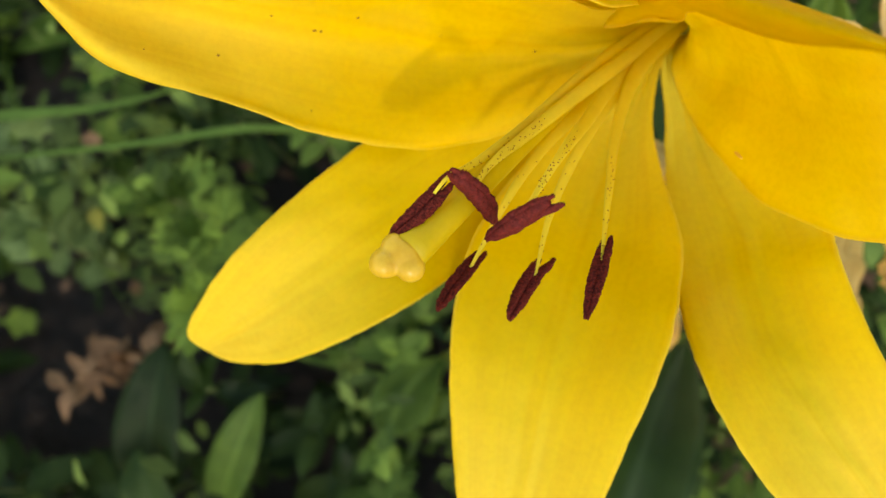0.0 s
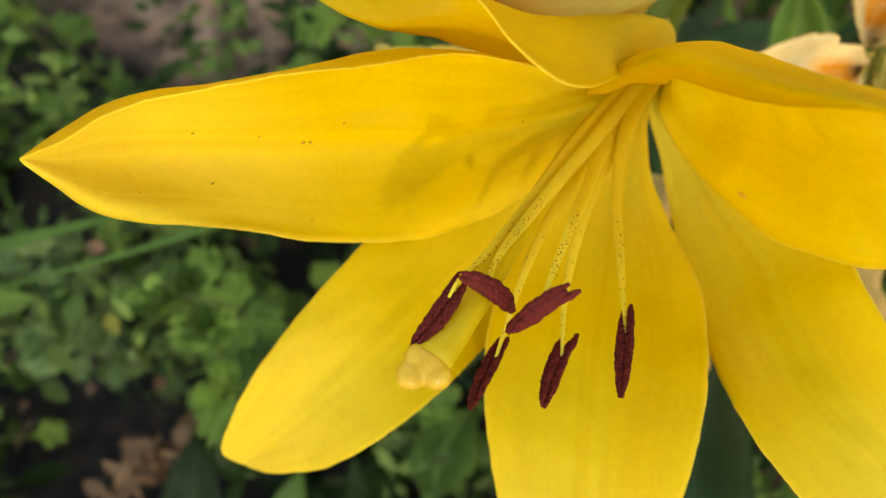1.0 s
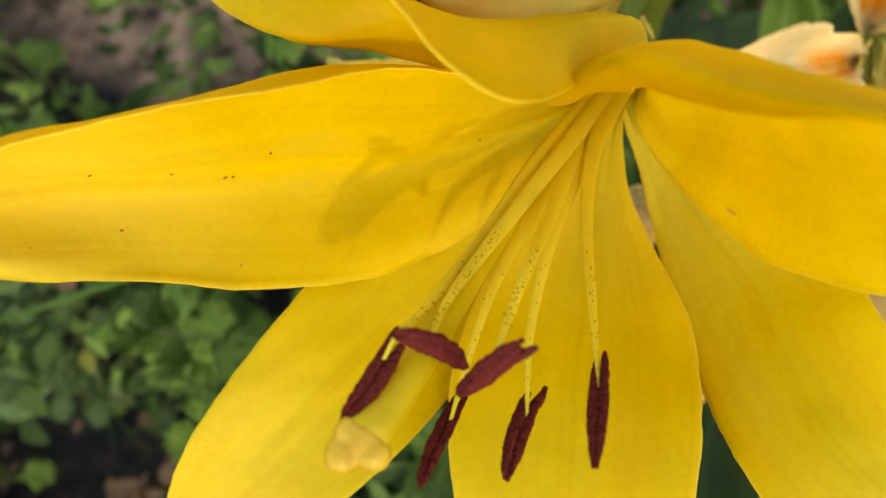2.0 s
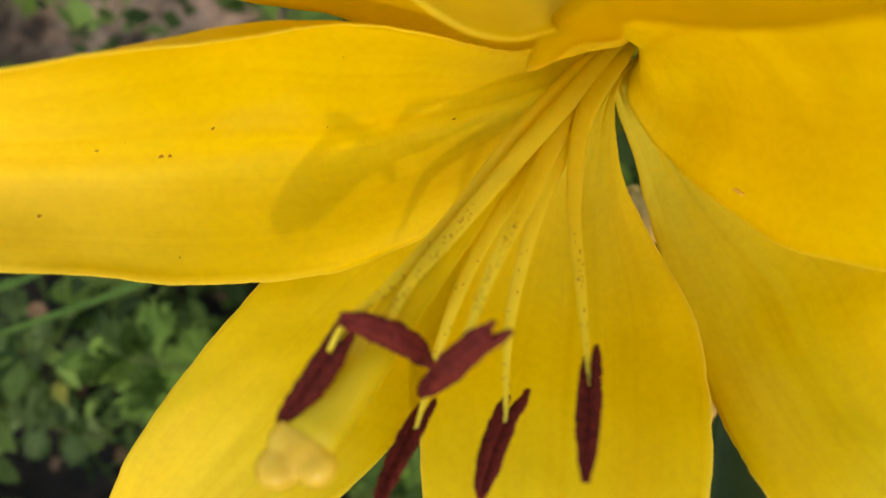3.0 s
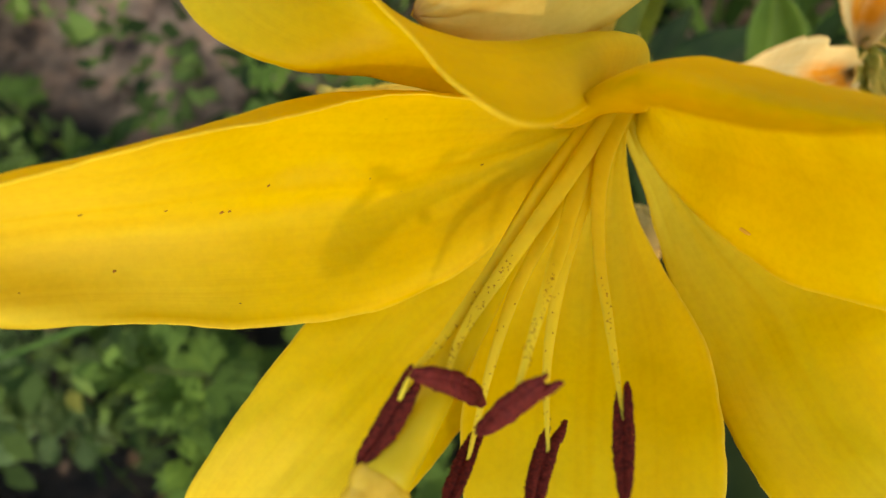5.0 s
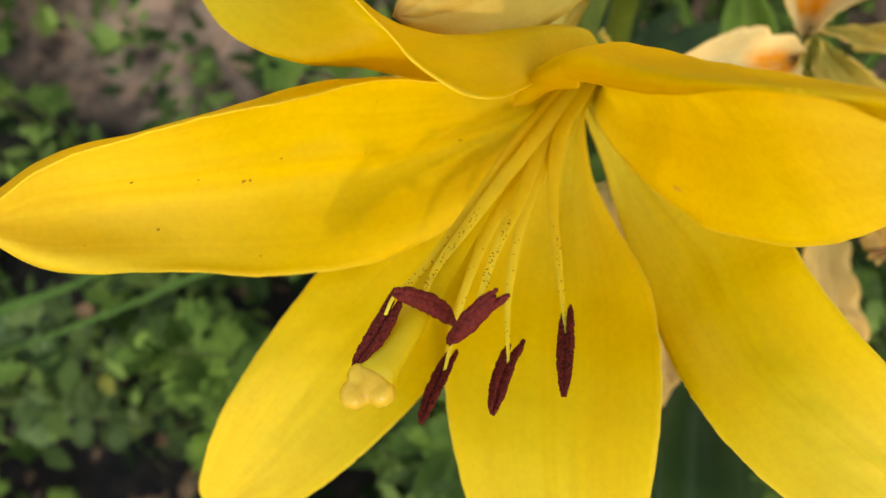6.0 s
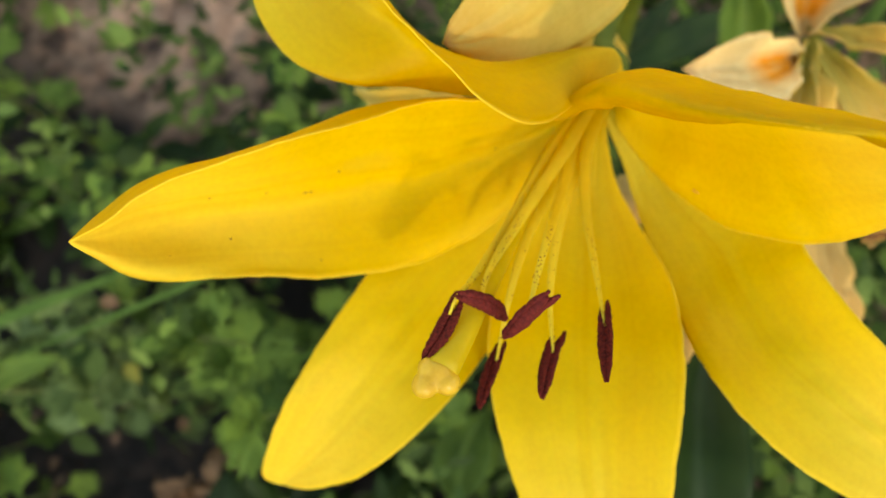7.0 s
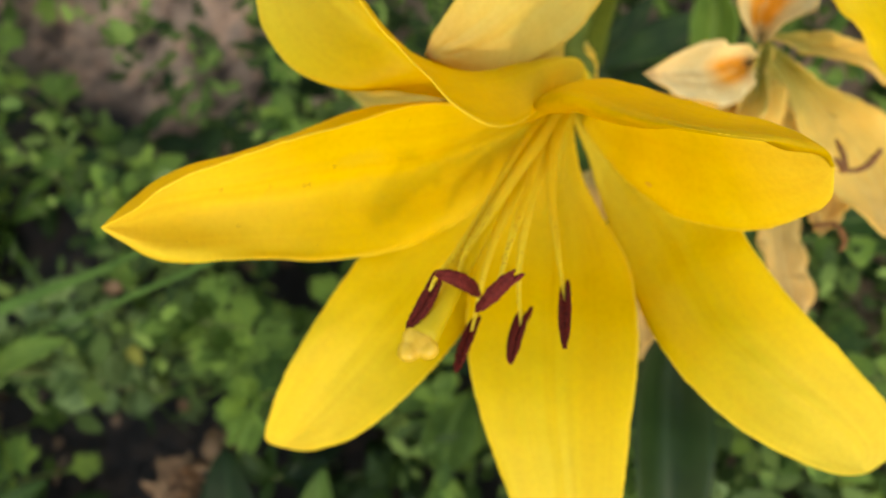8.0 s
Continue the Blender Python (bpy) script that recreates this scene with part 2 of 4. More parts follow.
def petal_grid(rails, rows=56, across=22, ripple=0.0003, seed=0.0, groove=0.0006):
    """The points of a petal spanned by lengthwise rails, from one margin over the midrib to the other, with rippled margins and a grooved midrib."""
    lines = np.array([curve_points(r, rows) for r in rails])
    grid = np.array([curve_points(lines[:, j], across) for j in range(rows - 1)] + [np.repeat(lines[:1, -1], across, 0)])
    ends = grid[:, -1] - grid[:, 0]
    length = np.gradient(grid[:, across // 2], axis=0)
    for j in range(rows):
        v = j / (rows - 1)
        n = np.cross(ends[j], length[j])
        n = n / (np.linalg.norm(n) + 1e-9)
        across_way = ends[j] / (np.linalg.norm(ends[j]) + 1e-9)
        for i in range(across):
            u = i / (across - 1)
            side = abs(2 * u - 1)
            wave = noise.noise(Vector((7 * v + seed, 2.2 * (u > 0.5) + seed, 0.3))) * ripple * 5 * side**4
            wave += noise.noise(Vector((22 * v, 9 * u, seed))) * ripple
            wave += -groove * math.exp(-(((u - 0.5) / 0.035) ** 2)) * min(1, 6 * (1 - v)) + 0.5 * groove * math.exp(-(((side - 0.22) / 0.1) ** 2))
            nick = 0.00016 * noise.noise(Vector((46 * v, 5.0 * (u > 0.5) + seed, 1.7))) + 0.00009 * noise.noise(Vector((120 * v, 5.0 * (u > 0.5), seed)))
            grid[j, i] += n * wave * min(1.0, 8 * (1 - v)) + across_way * (nick * math.copysign(side**10, u - 0.5) * min(1.0, 8 * v, 8 * (1 - v)))
    return grid


def sheet(grid, thick=0.0, outer=None):
    """A mesh over a grid of points, with u across and v along in its UV map; thick: a real thickness with a rounded rim; outer: the side (1 front, -1 back) that takes the second material."""
    rows, across = grid.shape[:2]
    bm = bmesh.new()
    uv = bm.loops.layers.uv.new("UVMap")
    front = [[bm.verts.new(grid[j, i]) for i in range(across)] for j in range(rows)]

    def face(quad, at, slot=0):
        try:
            f = bm.faces.new(quad)
        except ValueError:
            return
        f.material_index = slot
        for loop, (i, j) in zip(f.loops, at):
            loop[uv].uv = (i / (across - 1), j / (rows - 1))

    spots = [(i, j) for j in range(rows - 1) for i in range(across - 1)]
    for i, j in spots:
        at = [(i, j), (i + 1, j), (i + 1, j + 1), (i, j + 1)]
        face([front[b][a] for a, b in at], at, int(outer == 1))
    if thick:
        du, dv = np.gradient(grid, axis=1), np.gradient(grid, axis=0)
        normal = np.cross(du, dv)
        normal /= np.linalg.norm(normal, axis=2, keepdims=True) + 1e-12
        bad = np.linalg.norm(normal, axis=2) < 0.5
        normal[bad] = normal[rows // 2, across // 2]
        back = [[bm.verts.new(grid[j, i] - normal[j, i] * thick) for i in range(across)] for j in range(rows)]
        for i, j in spots:
            at = [(i, j), (i, j + 1), (i + 1, j + 1), (i + 1, j)]
            face([back[b][a] for a, b in at], at, int(outer == -1))
        ring = [(i, 0) for i in range(across)] + [(across - 1, j) for j in range(1, rows)] + [(i, rows - 1) for i in range(across - 2, -1, -1)] + [(0, j) for j in range(rows - 2, 0, -1)]
        for (a, b), (c, d) in zip(ring, ring[1:] + ring[:1]):
            face([front[d][c], front[b][a], back[b][a], back[d][c]], [(c, d), (a, b), (a, b), (c, d)])
    bmesh.ops.remove_doubles(bm, verts=bm.verts, dist=1e-6)
    return bm


def tube(points, radii, sides=12, count=28, bm=None, wobble=0.0, squash=1.0, flat=None):
    """A round, tapered stalk along a smooth line, closed at both ends."""
    bm = bm or bmesh.new()
    line = curve_points(points, count)
    want = np.interp(np.linspace(0, 1, count), np.linspace(0, 1, len(radii)), radii)
    tang = np.gradient(line, axis=0)
    side = Vector(np.cross(tang[0], flat or (0.31, 0.17, 0.93))).normalized()
    rings = []
    for k in range(count):
        t = Vector(tang[k]).normalized()
        side = (side - t * side.dot(t)).normalized()
        up = t.cross(side)
        ring = []
        for s in range(sides):
            a = 2 * math.pi * s / sides
            r = want[k] * (1 + wobble * noise.noise(Vector(line[k]) * 900 + Vector((math.cos(a), math.sin(a), 0)) * 1.5))
            ring.append(bm.verts.new(Vector(line[k]) + side * (math.cos(a) * r) + up * (math.sin(a) * r * squash)))
        rings.append(ring)
    for a, b in zip(rings, rings[1:]):
        for s in range(sides):
            bm.faces.new((a[s], a[(s + 1) % sides], b[(s + 1) % sides], b[s]))
    bm.faces.new(rings[0][::-1])
    bm.faces.new(rings[-1])
    return bm


def blob(bm, at, size, seed=0, rough=0.25, turn=None):
    made = bmesh.ops.create_icosphere(bm, subdivisions=2, radius=1.0)["verts"]
    m = (turn or Matrix.Identity(4))
    for v in made:
        k = 1 + rough * noise.noise(v.co * 1.7 + Vector((seed, seed, seed)))
        v.co = Vector(at) + m.to_3x3() @ Vector((v.co.x * size[0] * k, v.co.y * size[1] * k, v.co.z * size[2] * k))
    return bm


# ---- the ground ----
def ground_sheet():
    near = np.linspace(-1.0, 1.0, 81)
    far = np.array([1.3, 2, 4, 10, 30, 100, 300])
    axis = np.r_[-far[::-1], near, far]
    bm = bmesh.new()
    rows = []
    for y in axis:
        rows.append([bm.verts.new((x, y, 0.035 * noise.noise(Vector((x * 4, y * 4, 0))) + 0.012 * noise.noise(Vector((x * 19, y * 19, 3))) if max(abs(x), abs(y)) < 1.2 else 0)) for x in axis])
    for a, b in zip(rows, rows[1:]):
        for i in range(len(axis) - 1):
            bm.faces.new((a[i], a[i + 1], b[i + 1], b[i]))
    mesh = bpy.data.meshes.new("ground")
    bm.to_mesh(mesh)
    bm.free()
    for f in mesh.polygons:
        f.use_smooth = True
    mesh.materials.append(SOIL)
    return tagged(new("ground", mesh), "dry brown garden soil under the weeds", "ground", kind="structure")


ground_sheet()


# control rails of the tepals, stamens and wilted blooms
LEFT_UPPER_MARGIN = [(0.0456, 0.0889, 0.3193), (0.0399, 0.0833, 0.3268), (0.0323, 0.0798, 0.3341), (0.0262, 0.0772, 0.3387), (0.0167, 0.0752, 0.3492), (0.0083, 0.0750, 0.3542), (-0.0020, 0.0731, 0.3586), (-0.0171, 0.0692, 0.3665), (-0.0313, 0.0658, 0.3706), (-0.0383, 0.0629, 0.3701), (-0.0452, 0.0617, 0.3680)]
LEFT_UPPER_FOLD = [(0.0443, 0.0894, 0.3183), (0.0396, 0.0830, 0.3258), (0.0322, 0.0797, 0.3331), (0.0263, 0.0775, 0.3382), (0.0170, 0.0767, 0.3466), (0.0085, 0.0766, 0.3515), (-0.0019, 0.0766, 0.3551), (-0.0181, 0.0714, 0.3619), (-0.0343, 0.0688, 0.3657), (-0.0406, 0.0652, 0.3669), (-0.0453, 0.0617, 0.3679)]
LEFT_MIDRIB = [(0.0433, 0.0892, 0.3168), (0.0400, 0.0794, 0.3241), (0.0196, 0.0725, 0.3301), (0.0015, 0.0687, 0.3367), (-0.0182, 0.0670, 0.3438), (-0.0363, 0.0648, 0.3522), (-0.0453, 0.0617, 0.3679)]
LEFT_LOWER_SIDE = [(0.0429, 0.0883, 0.3153), (0.0383, 0.0778, 0.3238), (0.0274, 0.0699, 0.3274), (0.0147, 0.0620, 0.3301), (0.0033, 0.0576, 0.3326), (-0.0079, 0.0560, 0.3367), (-0.0275, 0.0576, 0.3455), (-0.0399, 0.0582, 0.3574), (-0.0429, 0.0599, 0.3633), (-0.0453, 0.0617, 0.3679)]
LEFT_LOWER_MARGIN = [(0.0434, 0.0871, 0.3141), (0.0376, 0.0776, 0.3237), (0.0273, 0.0688, 0.3272), (0.0145, 0.0596, 0.3292), (0.0033, 0.0552, 0.3315), (-0.0073, 0.0538, 0.3363), (-0.0269, 0.0557, 0.3460), (-0.0410, 0.0572, 0.3560), (-0.0442, 0.0601, 0.3622), (-0.0453, 0.0617, 0.3679)]
TEPAL_LEFT = [LEFT_UPPER_MARGIN, LEFT_UPPER_FOLD, LEFT_MIDRIB, LEFT_LOWER_SIDE, LEFT_LOWER_MARGIN]
TEPAL_LOWER_LEFT = [
    [(0.0430, 0.0888, 0.3161), (0.0371, 0.0781, 0.3238), (0.0163, 0.0673, 0.3242), (-0.0031, 0.0608, 0.3277), (-0.0162, 0.0495, 0.3308), (-0.0280, 0.0379, 0.3285), (-0.0383, 0.0269, 0.3168), (-0.0406, 0.0234, 0.3099), (-0.0376, 0.0211, 0.3075)],
    [(0.0438, 0.0865, 0.3138), (0.0385, 0.0782, 0.3229), (0.0217, 0.0653, 0.3212), (0.0037, 0.0509, 0.3235), (-0.0129, 0.0372, 0.3274), (-0.0277, 0.0268, 0.3194), (-0.0376, 0.0211, 0.3075)],
    [(0.0465, 0.0845, 0.3143), (0.0395, 0.0770, 0.3216), (0.0275, 0.0604, 0.3156), (0.0159, 0.0451, 0.3167), (0.0034, 0.0332, 0.3232), (-0.0097, 0.0243, 0.3270), (-0.0225, 0.0197, 0.3187), (-0.0322, 0.0194, 0.3114), (-0.0376, 0.0211, 0.3075)],
]
TEPAL_BOTTOM = [
    [(0.0440, 0.0863, 0.3137), (0.0389, 0.0774, 0.3227), (0.0258, 0.0650, 0.3214), (0.0144, 0.0516, 0.3237), (0.0086, 0.0388, 0.3281), (0.0069, 0.0254, 0.3291), (0.0079, 0.0087, 0.3253), (0.0103, -0.0051, 0.3186), (0.0166, -0.0210, 0.3085)],
    [(0.0467, 0.0844, 0.3144), (0.0410, 0.0779, 0.3218), (0.0362, 0.0629, 0.3199), (0.0304, 0.0481, 0.3228), (0.0259, 0.0338, 0.3268), (0.0225, 0.0192, 0.3274), (0.0204, 0.0045, 0.3229), (0.0166, -0.0210, 0.3085)],
    [(0.0485, 0.0850, 0.3173), (0.0416, 0.0766, 0.3225), (0.0405, 0.0717, 0.3225), (0.0396, 0.0636, 0.3239), (0.0409, 0.0544, 0.3261), (0.0426, 0.0411, 0.3312), (0.0396, 0.0263, 0.3359), (0.0349, 0.0120, 0.3332), (0.0296, -0.0053, 0.3232), (0.0228, -0.0167, 0.3132), (0.0166, -0.0210, 0.3085)],
]
TEPAL_LOWER_RIGHT = [
    [(0.0457, 0.0849, 0.3138), (0.0422, 0.0794, 0.3191), (0.0420, 0.0750, 0.3192), (0.0429, 0.0682, 0.3189), (0.0432, 0.0541, 0.3190), (0.0436, 0.0370, 0.3244), (0.0429, 0.0283, 0.3323), (0.0452, 0.0184, 0.3383), (0.0518, 0.0080, 0.3367), (0.0650, -0.0030, 0.3297), (0.0738, -0.0076, 0.3253), (0.0795, -0.0088, 0.3220)],
    [(0.0481, 0.0845, 0.3161), (0.0445, 0.0779, 0.3198), (0.0472, 0.0648, 0.3192), (0.0513, 0.0490, 0.3222), (0.0547, 0.0334, 0.3294), (0.0595, 0.0191, 0.3340), (0.0687, 0.0050, 0.3307), (0.0795, -0.0088, 0.3220)],
    [(0.0482, 0.0865, 0.3189), (0.0467, 0.0790, 0.3200), (0.0511, 0.0672, 0.3216), (0.0576, 0.0570, 0.3256), (0.0653, 0.0470, 0.3319), (0.0645, 0.0400, 0.3376), (0.0685, 0.0270, 0.3399), (0.0768, 0.0137, 0.3367), (0.0841, 0.0025, 0.3303), (0.0857, -0.0051, 0.3247), (0.0795, -0.0088, 0.3220)],
]
RIGHT_RIM = [(0.0455, 0.0890, 0.3192), (0.0386, 0.0798, 0.3311), (0.0278, 0.0718, 0.3444), (0.0271, 0.0713, 0.3464), (0.0288, 0.0688, 0.3523), (0.0308, 0.0675, 0.3572), (0.0335, 0.0656, 0.3600), (0.0324, 0.0627, 0.3678), (0.0388, 0.0554, 0.3784), (0.0461, 0.0484, 0.3893), (0.0539, 0.0452, 0.3877), (0.0600, 0.0438, 0.3842), (0.0619, 0.0420, 0.3820)]
RIGHT_ROLL = [(0.0469, 0.0884, 0.3196), (0.0388, 0.0798, 0.3311), (0.0276, 0.0714, 0.3481), (0.0281, 0.0662, 0.3659), (0.0307, 0.0636, 0.3728), (0.0360, 0.0555, 0.3836), (0.0417, 0.0492, 0.3911), (0.0462, 0.0465, 0.3933), (0.0529, 0.0444, 0.3919), (0.0585, 0.0432, 0.3878), (0.0619, 0.0420, 0.3820)]
RIGHT_SHOULDER = [(0.0480, 0.0867, 0.3191), (0.0390, 0.0760, 0.3412), (0.0383, 0.0723, 0.3536), (0.0434, 0.0678, 0.3616), (0.0493, 0.0603, 0.3683), (0.0530, 0.0542, 0.3753), (0.0579, 0.0489, 0.3804), (0.0607, 0.0446, 0.3822), (0.0620, 0.0420, 0.3820)]
RIGHT_MIDRIB = [(0.0485, 0.0854, 0.3179), (0.0448, 0.0763, 0.3274), (0.0486, 0.0672, 0.3399), (0.0532, 0.0577, 0.3510), (0.0568, 0.0502, 0.3624), (0.0607, 0.0436, 0.3734), (0.0619, 0.0420, 0.3820)]
RIGHT_LOWER_MARGIN = [(0.0483, 0.0846, 0.3164), (0.0436, 0.0761, 0.3224), (0.0450, 0.0643, 0.3261), (0.0465, 0.0558, 0.3338), (0.0512, 0.0471, 0.3399), (0.0562, 0.0418, 0.3472), (0.0606, 0.0395, 0.3520), (0.0640, 0.0386, 0.3639), (0.0641, 0.0390, 0.3737), (0.0619, 0.0420, 0.3820)]
TEPAL_RIGHT = [RIGHT_RIM, RIGHT_ROLL, RIGHT_SHOULDER, RIGHT_MIDRIB, RIGHT_LOWER_MARGIN]
TOP_NEAR_MARGIN = [(0.0477, 0.0872, 0.3193), (0.0394, 0.0777, 0.3366), (0.0328, 0.0718, 0.3506), (0.0265, 0.0655, 0.3638), (0.0188, 0.0624, 0.3727), (0.0135, 0.0650, 0.3757), (0.0094, 0.0740, 0.3735), (0.0036, 0.0899, 0.3677), (0.0001, 0.1038, 0.3613), (-0.0072, 0.1201, 0.3524)]
TOP_NEAR_SIDE = [(0.0459, 0.0887, 0.3194), (0.0449, 0.0833, 0.3307), (0.0404, 0.0812, 0.3444), (0.0322, 0.0783, 0.3543), (0.0233, 0.0761, 0.3596), (0.0159, 0.0754, 0.3638), (0.0097, 0.0789, 0.3652), (0.0035, 0.0932, 0.3623), (-0.0008, 0.1064, 0.3577), (-0.0072, 0.1201, 0.3524)]
TOP_MIDRIB = [(0.0441, 0.0894, 0.3181), (0.0427, 0.0815, 0.3275), (0.0313, 0.0808, 0.3368), (0.0200, 0.0805, 0.3456), (0.0088, 0.0857, 0.3529), (0.0005, 0.0976, 0.3538), (-0.0035, 0.1085, 0.3533), (-0.0072, 0.1201, 0.3524)]
TOP_FAR_MARGIN = [(0.0430, 0.0888, 0.3161), (0.0413, 0.0831, 0.3248), (0.0249, 0.0793, 0.3333), (0.0130, 0.0815, 0.3400), (0.0047, 0.0826, 0.3460), (-0.0046, 0.0822, 0.3516), (-0.0122, 0.0872, 0.3551), (-0.0156, 0.0962, 0.3556), (-0.0156, 0.1065, 0.3541), (-0.0130, 0.1163, 0.3529), (-0.0072, 0.1201, 0.3524)]
TEPAL_TOP = [TOP_NEAR_MARGIN, TOP_NEAR_SIDE, TOP_MIDRIB, TOP_FAR_MARGIN]
STYLE = [(0.0453, 0.0867, 0.3165), (0.0270, 0.0675, 0.3360), (0.0171, 0.0549, 0.3459), (0.0085, 0.0434, 0.3553), (0.0008, 0.0336, 0.3608)]

FILAMENT_A = [(0.0455, 0.0873, 0.3190), (0.0256, 0.0659, 0.3413), (0.0143, 0.0528, 0.3500), (0.0074, 0.0451, 0.3586), (0.0052, 0.0430, 0.3620), (0.0030, 0.0410, 0.3622)]
FILAMENT_B = [(0.0461, 0.0870, 0.3191), (0.0263, 0.0640, 0.3423), (0.0159, 0.0528, 0.3502), (0.0102, 0.0459, 0.3565), (0.0081, 0.0416, 0.3594)]
FILAMENT_C = [(0.0462, 0.0868, 0.3191), (0.0302, 0.0662, 0.3378), (0.0240, 0.0556, 0.3478), (0.0194, 0.0480, 0.3572), (0.0150, 0.0400, 0.3619)]
FILAMENT_D = [(0.0468, 0.0861, 0.3188), (0.0292, 0.0661, 0.3337), (0.0196, 0.0542, 0.3423), (0.0142, 0.0453, 0.3476), (0.0092, 0.0356, 0.3495)]
FILAMENT_E = [(0.0468, 0.0861, 0.3188), (0.0318, 0.0663, 0.3365), (0.0242, 0.0536, 0.3440), (0.0195, 0.0424, 0.3481), (0.0169, 0.0339, 0.3499)]
FILAMENT_F = [(0.0468, 0.0861, 0.3187), (0.0336, 0.0679, 0.3360), (0.0293, 0.0558, 0.3426), (0.0273, 0.0456, 0.3485), (0.0258, 0.0362, 0.3535)]
ANTHER_A = [(0.0056, 0.0434, 0.3609), (-0.0013, 0.0354, 0.3616)]
ANTHER_B = [(0.0055, 0.0429, 0.3650), (0.0115, 0.0391, 0.3543)]
ANTHER_C = [(0.0174, 0.0401, 0.3660), (0.0103, 0.0363, 0.3574)]
ANTHER_D = [(0.0107, 0.0367, 0.3463), (0.0047, 0.0274, 0.3541)]
ANTHER_E = [(0.0191, 0.0360, 0.3480), (0.0139, 0.0268, 0.3536)]
ANTHER_F = [(0.0266, 0.0384, 0.3518), (0.0230, 0.0271, 0.3582)]
PEDICEL = [(0.0463, 0.0874, 0.3157), (0.0483, 0.0905, 0.3143), (0.0473, 0.0956, 0.3124), (0.0517, 0.1032, 0.3108), (0.0582, 0.1123, 0.3096), (0.0705, 0.1282, 0.3047)]
FADED_A = [
    [(0.0530, 0.0962, 0.3648), (0.0359, 0.0960, 0.3650), (0.0235, 0.0944, 0.3638), (0.0176, 0.0887, 0.3618), (0.0139, 0.0850, 0.3601), (0.0116, 0.0825, 0.3581)],
    [(0.0556, 0.1004, 0.3577), (0.0412, 0.0937, 0.3575), (0.0303, 0.0878, 0.3565), (0.0221, 0.0840, 0.3558), (0.0159, 0.0823, 0.3556), (0.0116, 0.0825, 0.3581)],
    [(0.0589, 0.1034, 0.3503), (0.0512, 0.0931, 0.3504), (0.0422, 0.0857, 0.3500), (0.0310, 0.0800, 0.3490), (0.0231, 0.0790, 0.3499), (0.0160, 0.0811, 0.3524), (0.0116, 0.0825, 0.3581)],
]
FADED_B = [
    [(0.0556, 0.1190, 0.3099), (0.0458, 0.1057, 0.3104), (0.0393, 0.0994, 0.3112), (0.0332, 0.0917, 0.3117)],
    [(0.0582, 0.1193, 0.3070), (0.0496, 0.1055, 0.3074), (0.0426, 0.0981, 0.3089), (0.0332, 0.0917, 0.3117)],
    [(0.0601, 0.1182, 0.3068), (0.0541, 0.1083, 0.3059), (0.0491, 0.1007, 0.3064), (0.0435, 0.0955, 0.3074), (0.0332, 0.0917, 0.3117)],
]
FADED_C = [
    [(0.0532, 0.1020, 0.3017), (0.0537, 0.1006, 0.2994), (0.0541, 0.0989, 0.2961), (0.0541, 0.0960, 0.2936), (0.0548, 0.0938, 0.2921)],
    [(0.0537, 0.1026, 0.3008), (0.0547, 0.1008, 0.2985), (0.0553, 0.0990, 0.2951), (0.0552, 0.0961, 0.2926), (0.0548, 0.0938, 0.2921)],
    [(0.0538, 0.1022, 0.3017), (0.0554, 0.1002, 0.2993), (0.0561, 0.0984, 0.2960), (0.0559, 0.0956, 0.2935), (0.0548, 0.0938, 0.2921)],
]
WITHERED_A = [
    [(0.1001, 0.0938, 0.2896), (0.0914, 0.0936, 0.2996), (0.0799, 0.0927, 0.3084), (0.0706, 0.0900, 0.3120), (0.0651, 0.0879, 0.3126), (0.0615, 0.0865, 0.3134)],
    [(0.1025, 0.0939, 0.2827), (0.0922, 0.0913, 0.2902), (0.0816, 0.0892, 0.2988), (0.0722, 0.0878, 0.3056), (0.0653, 0.0869, 0.3104), (0.0615, 0.0865, 0.3134)],
    [(0.0992, 0.0902, 0.2889), (0.0907, 0.0807, 0.2990), (0.0818, 0.0766, 0.3052), (0.0739, 0.0776, 0.3095), (0.0662, 0.0819, 0.3124), (0.0615, 0.0865, 0.3134)],
]
WITHERED_B = [
    [(0.1008, 0.0926, 0.2864), (0.0889, 0.0852, 0.2950), (0.0783, 0.0824, 0.2985), (0.0698, 0.0846, 0.3000), (0.0599, 0.0905, 0.2993)],
    [(0.1023, 0.0923, 0.2844), (0.0932, 0.0821, 0.2884), (0.0806, 0.0790, 0.2919), (0.0703, 0.0820, 0.2946), (0.0599, 0.0905, 0.2993)],
    [(0.1011, 0.0902, 0.2879), (0.0950, 0.0758, 0.2950), (0.0843, 0.0721, 0.2974), (0.0707, 0.0759, 0.2983), (0.0599, 0.0905, 0.2993)],
]
HANGING_A = [
    [(0.1017, 0.0962, 0.2871), (0.1028, 0.0807, 0.2900), (0.1024, 0.0661, 0.2911), (0.1059, 0.0531, 0.2904), (0.1124, 0.0430, 0.2884), (0.1210, 0.0371, 0.2851)],
    [(0.1033, 0.0971, 0.2863), (0.1097, 0.0837, 0.2865), (0.1140, 0.0681, 0.2864), (0.1172, 0.0534, 0.2854), (0.1210, 0.0371, 0.2851)],
    [(0.1038, 0.0968, 0.2882), (0.1115, 0.0824, 0.2922), (0.1195, 0.0733, 0.2943), (0.1271, 0.0640, 0.2933), (0.1301, 0.0492, 0.2894), (0.1210, 0.0371, 0.2851)],
]
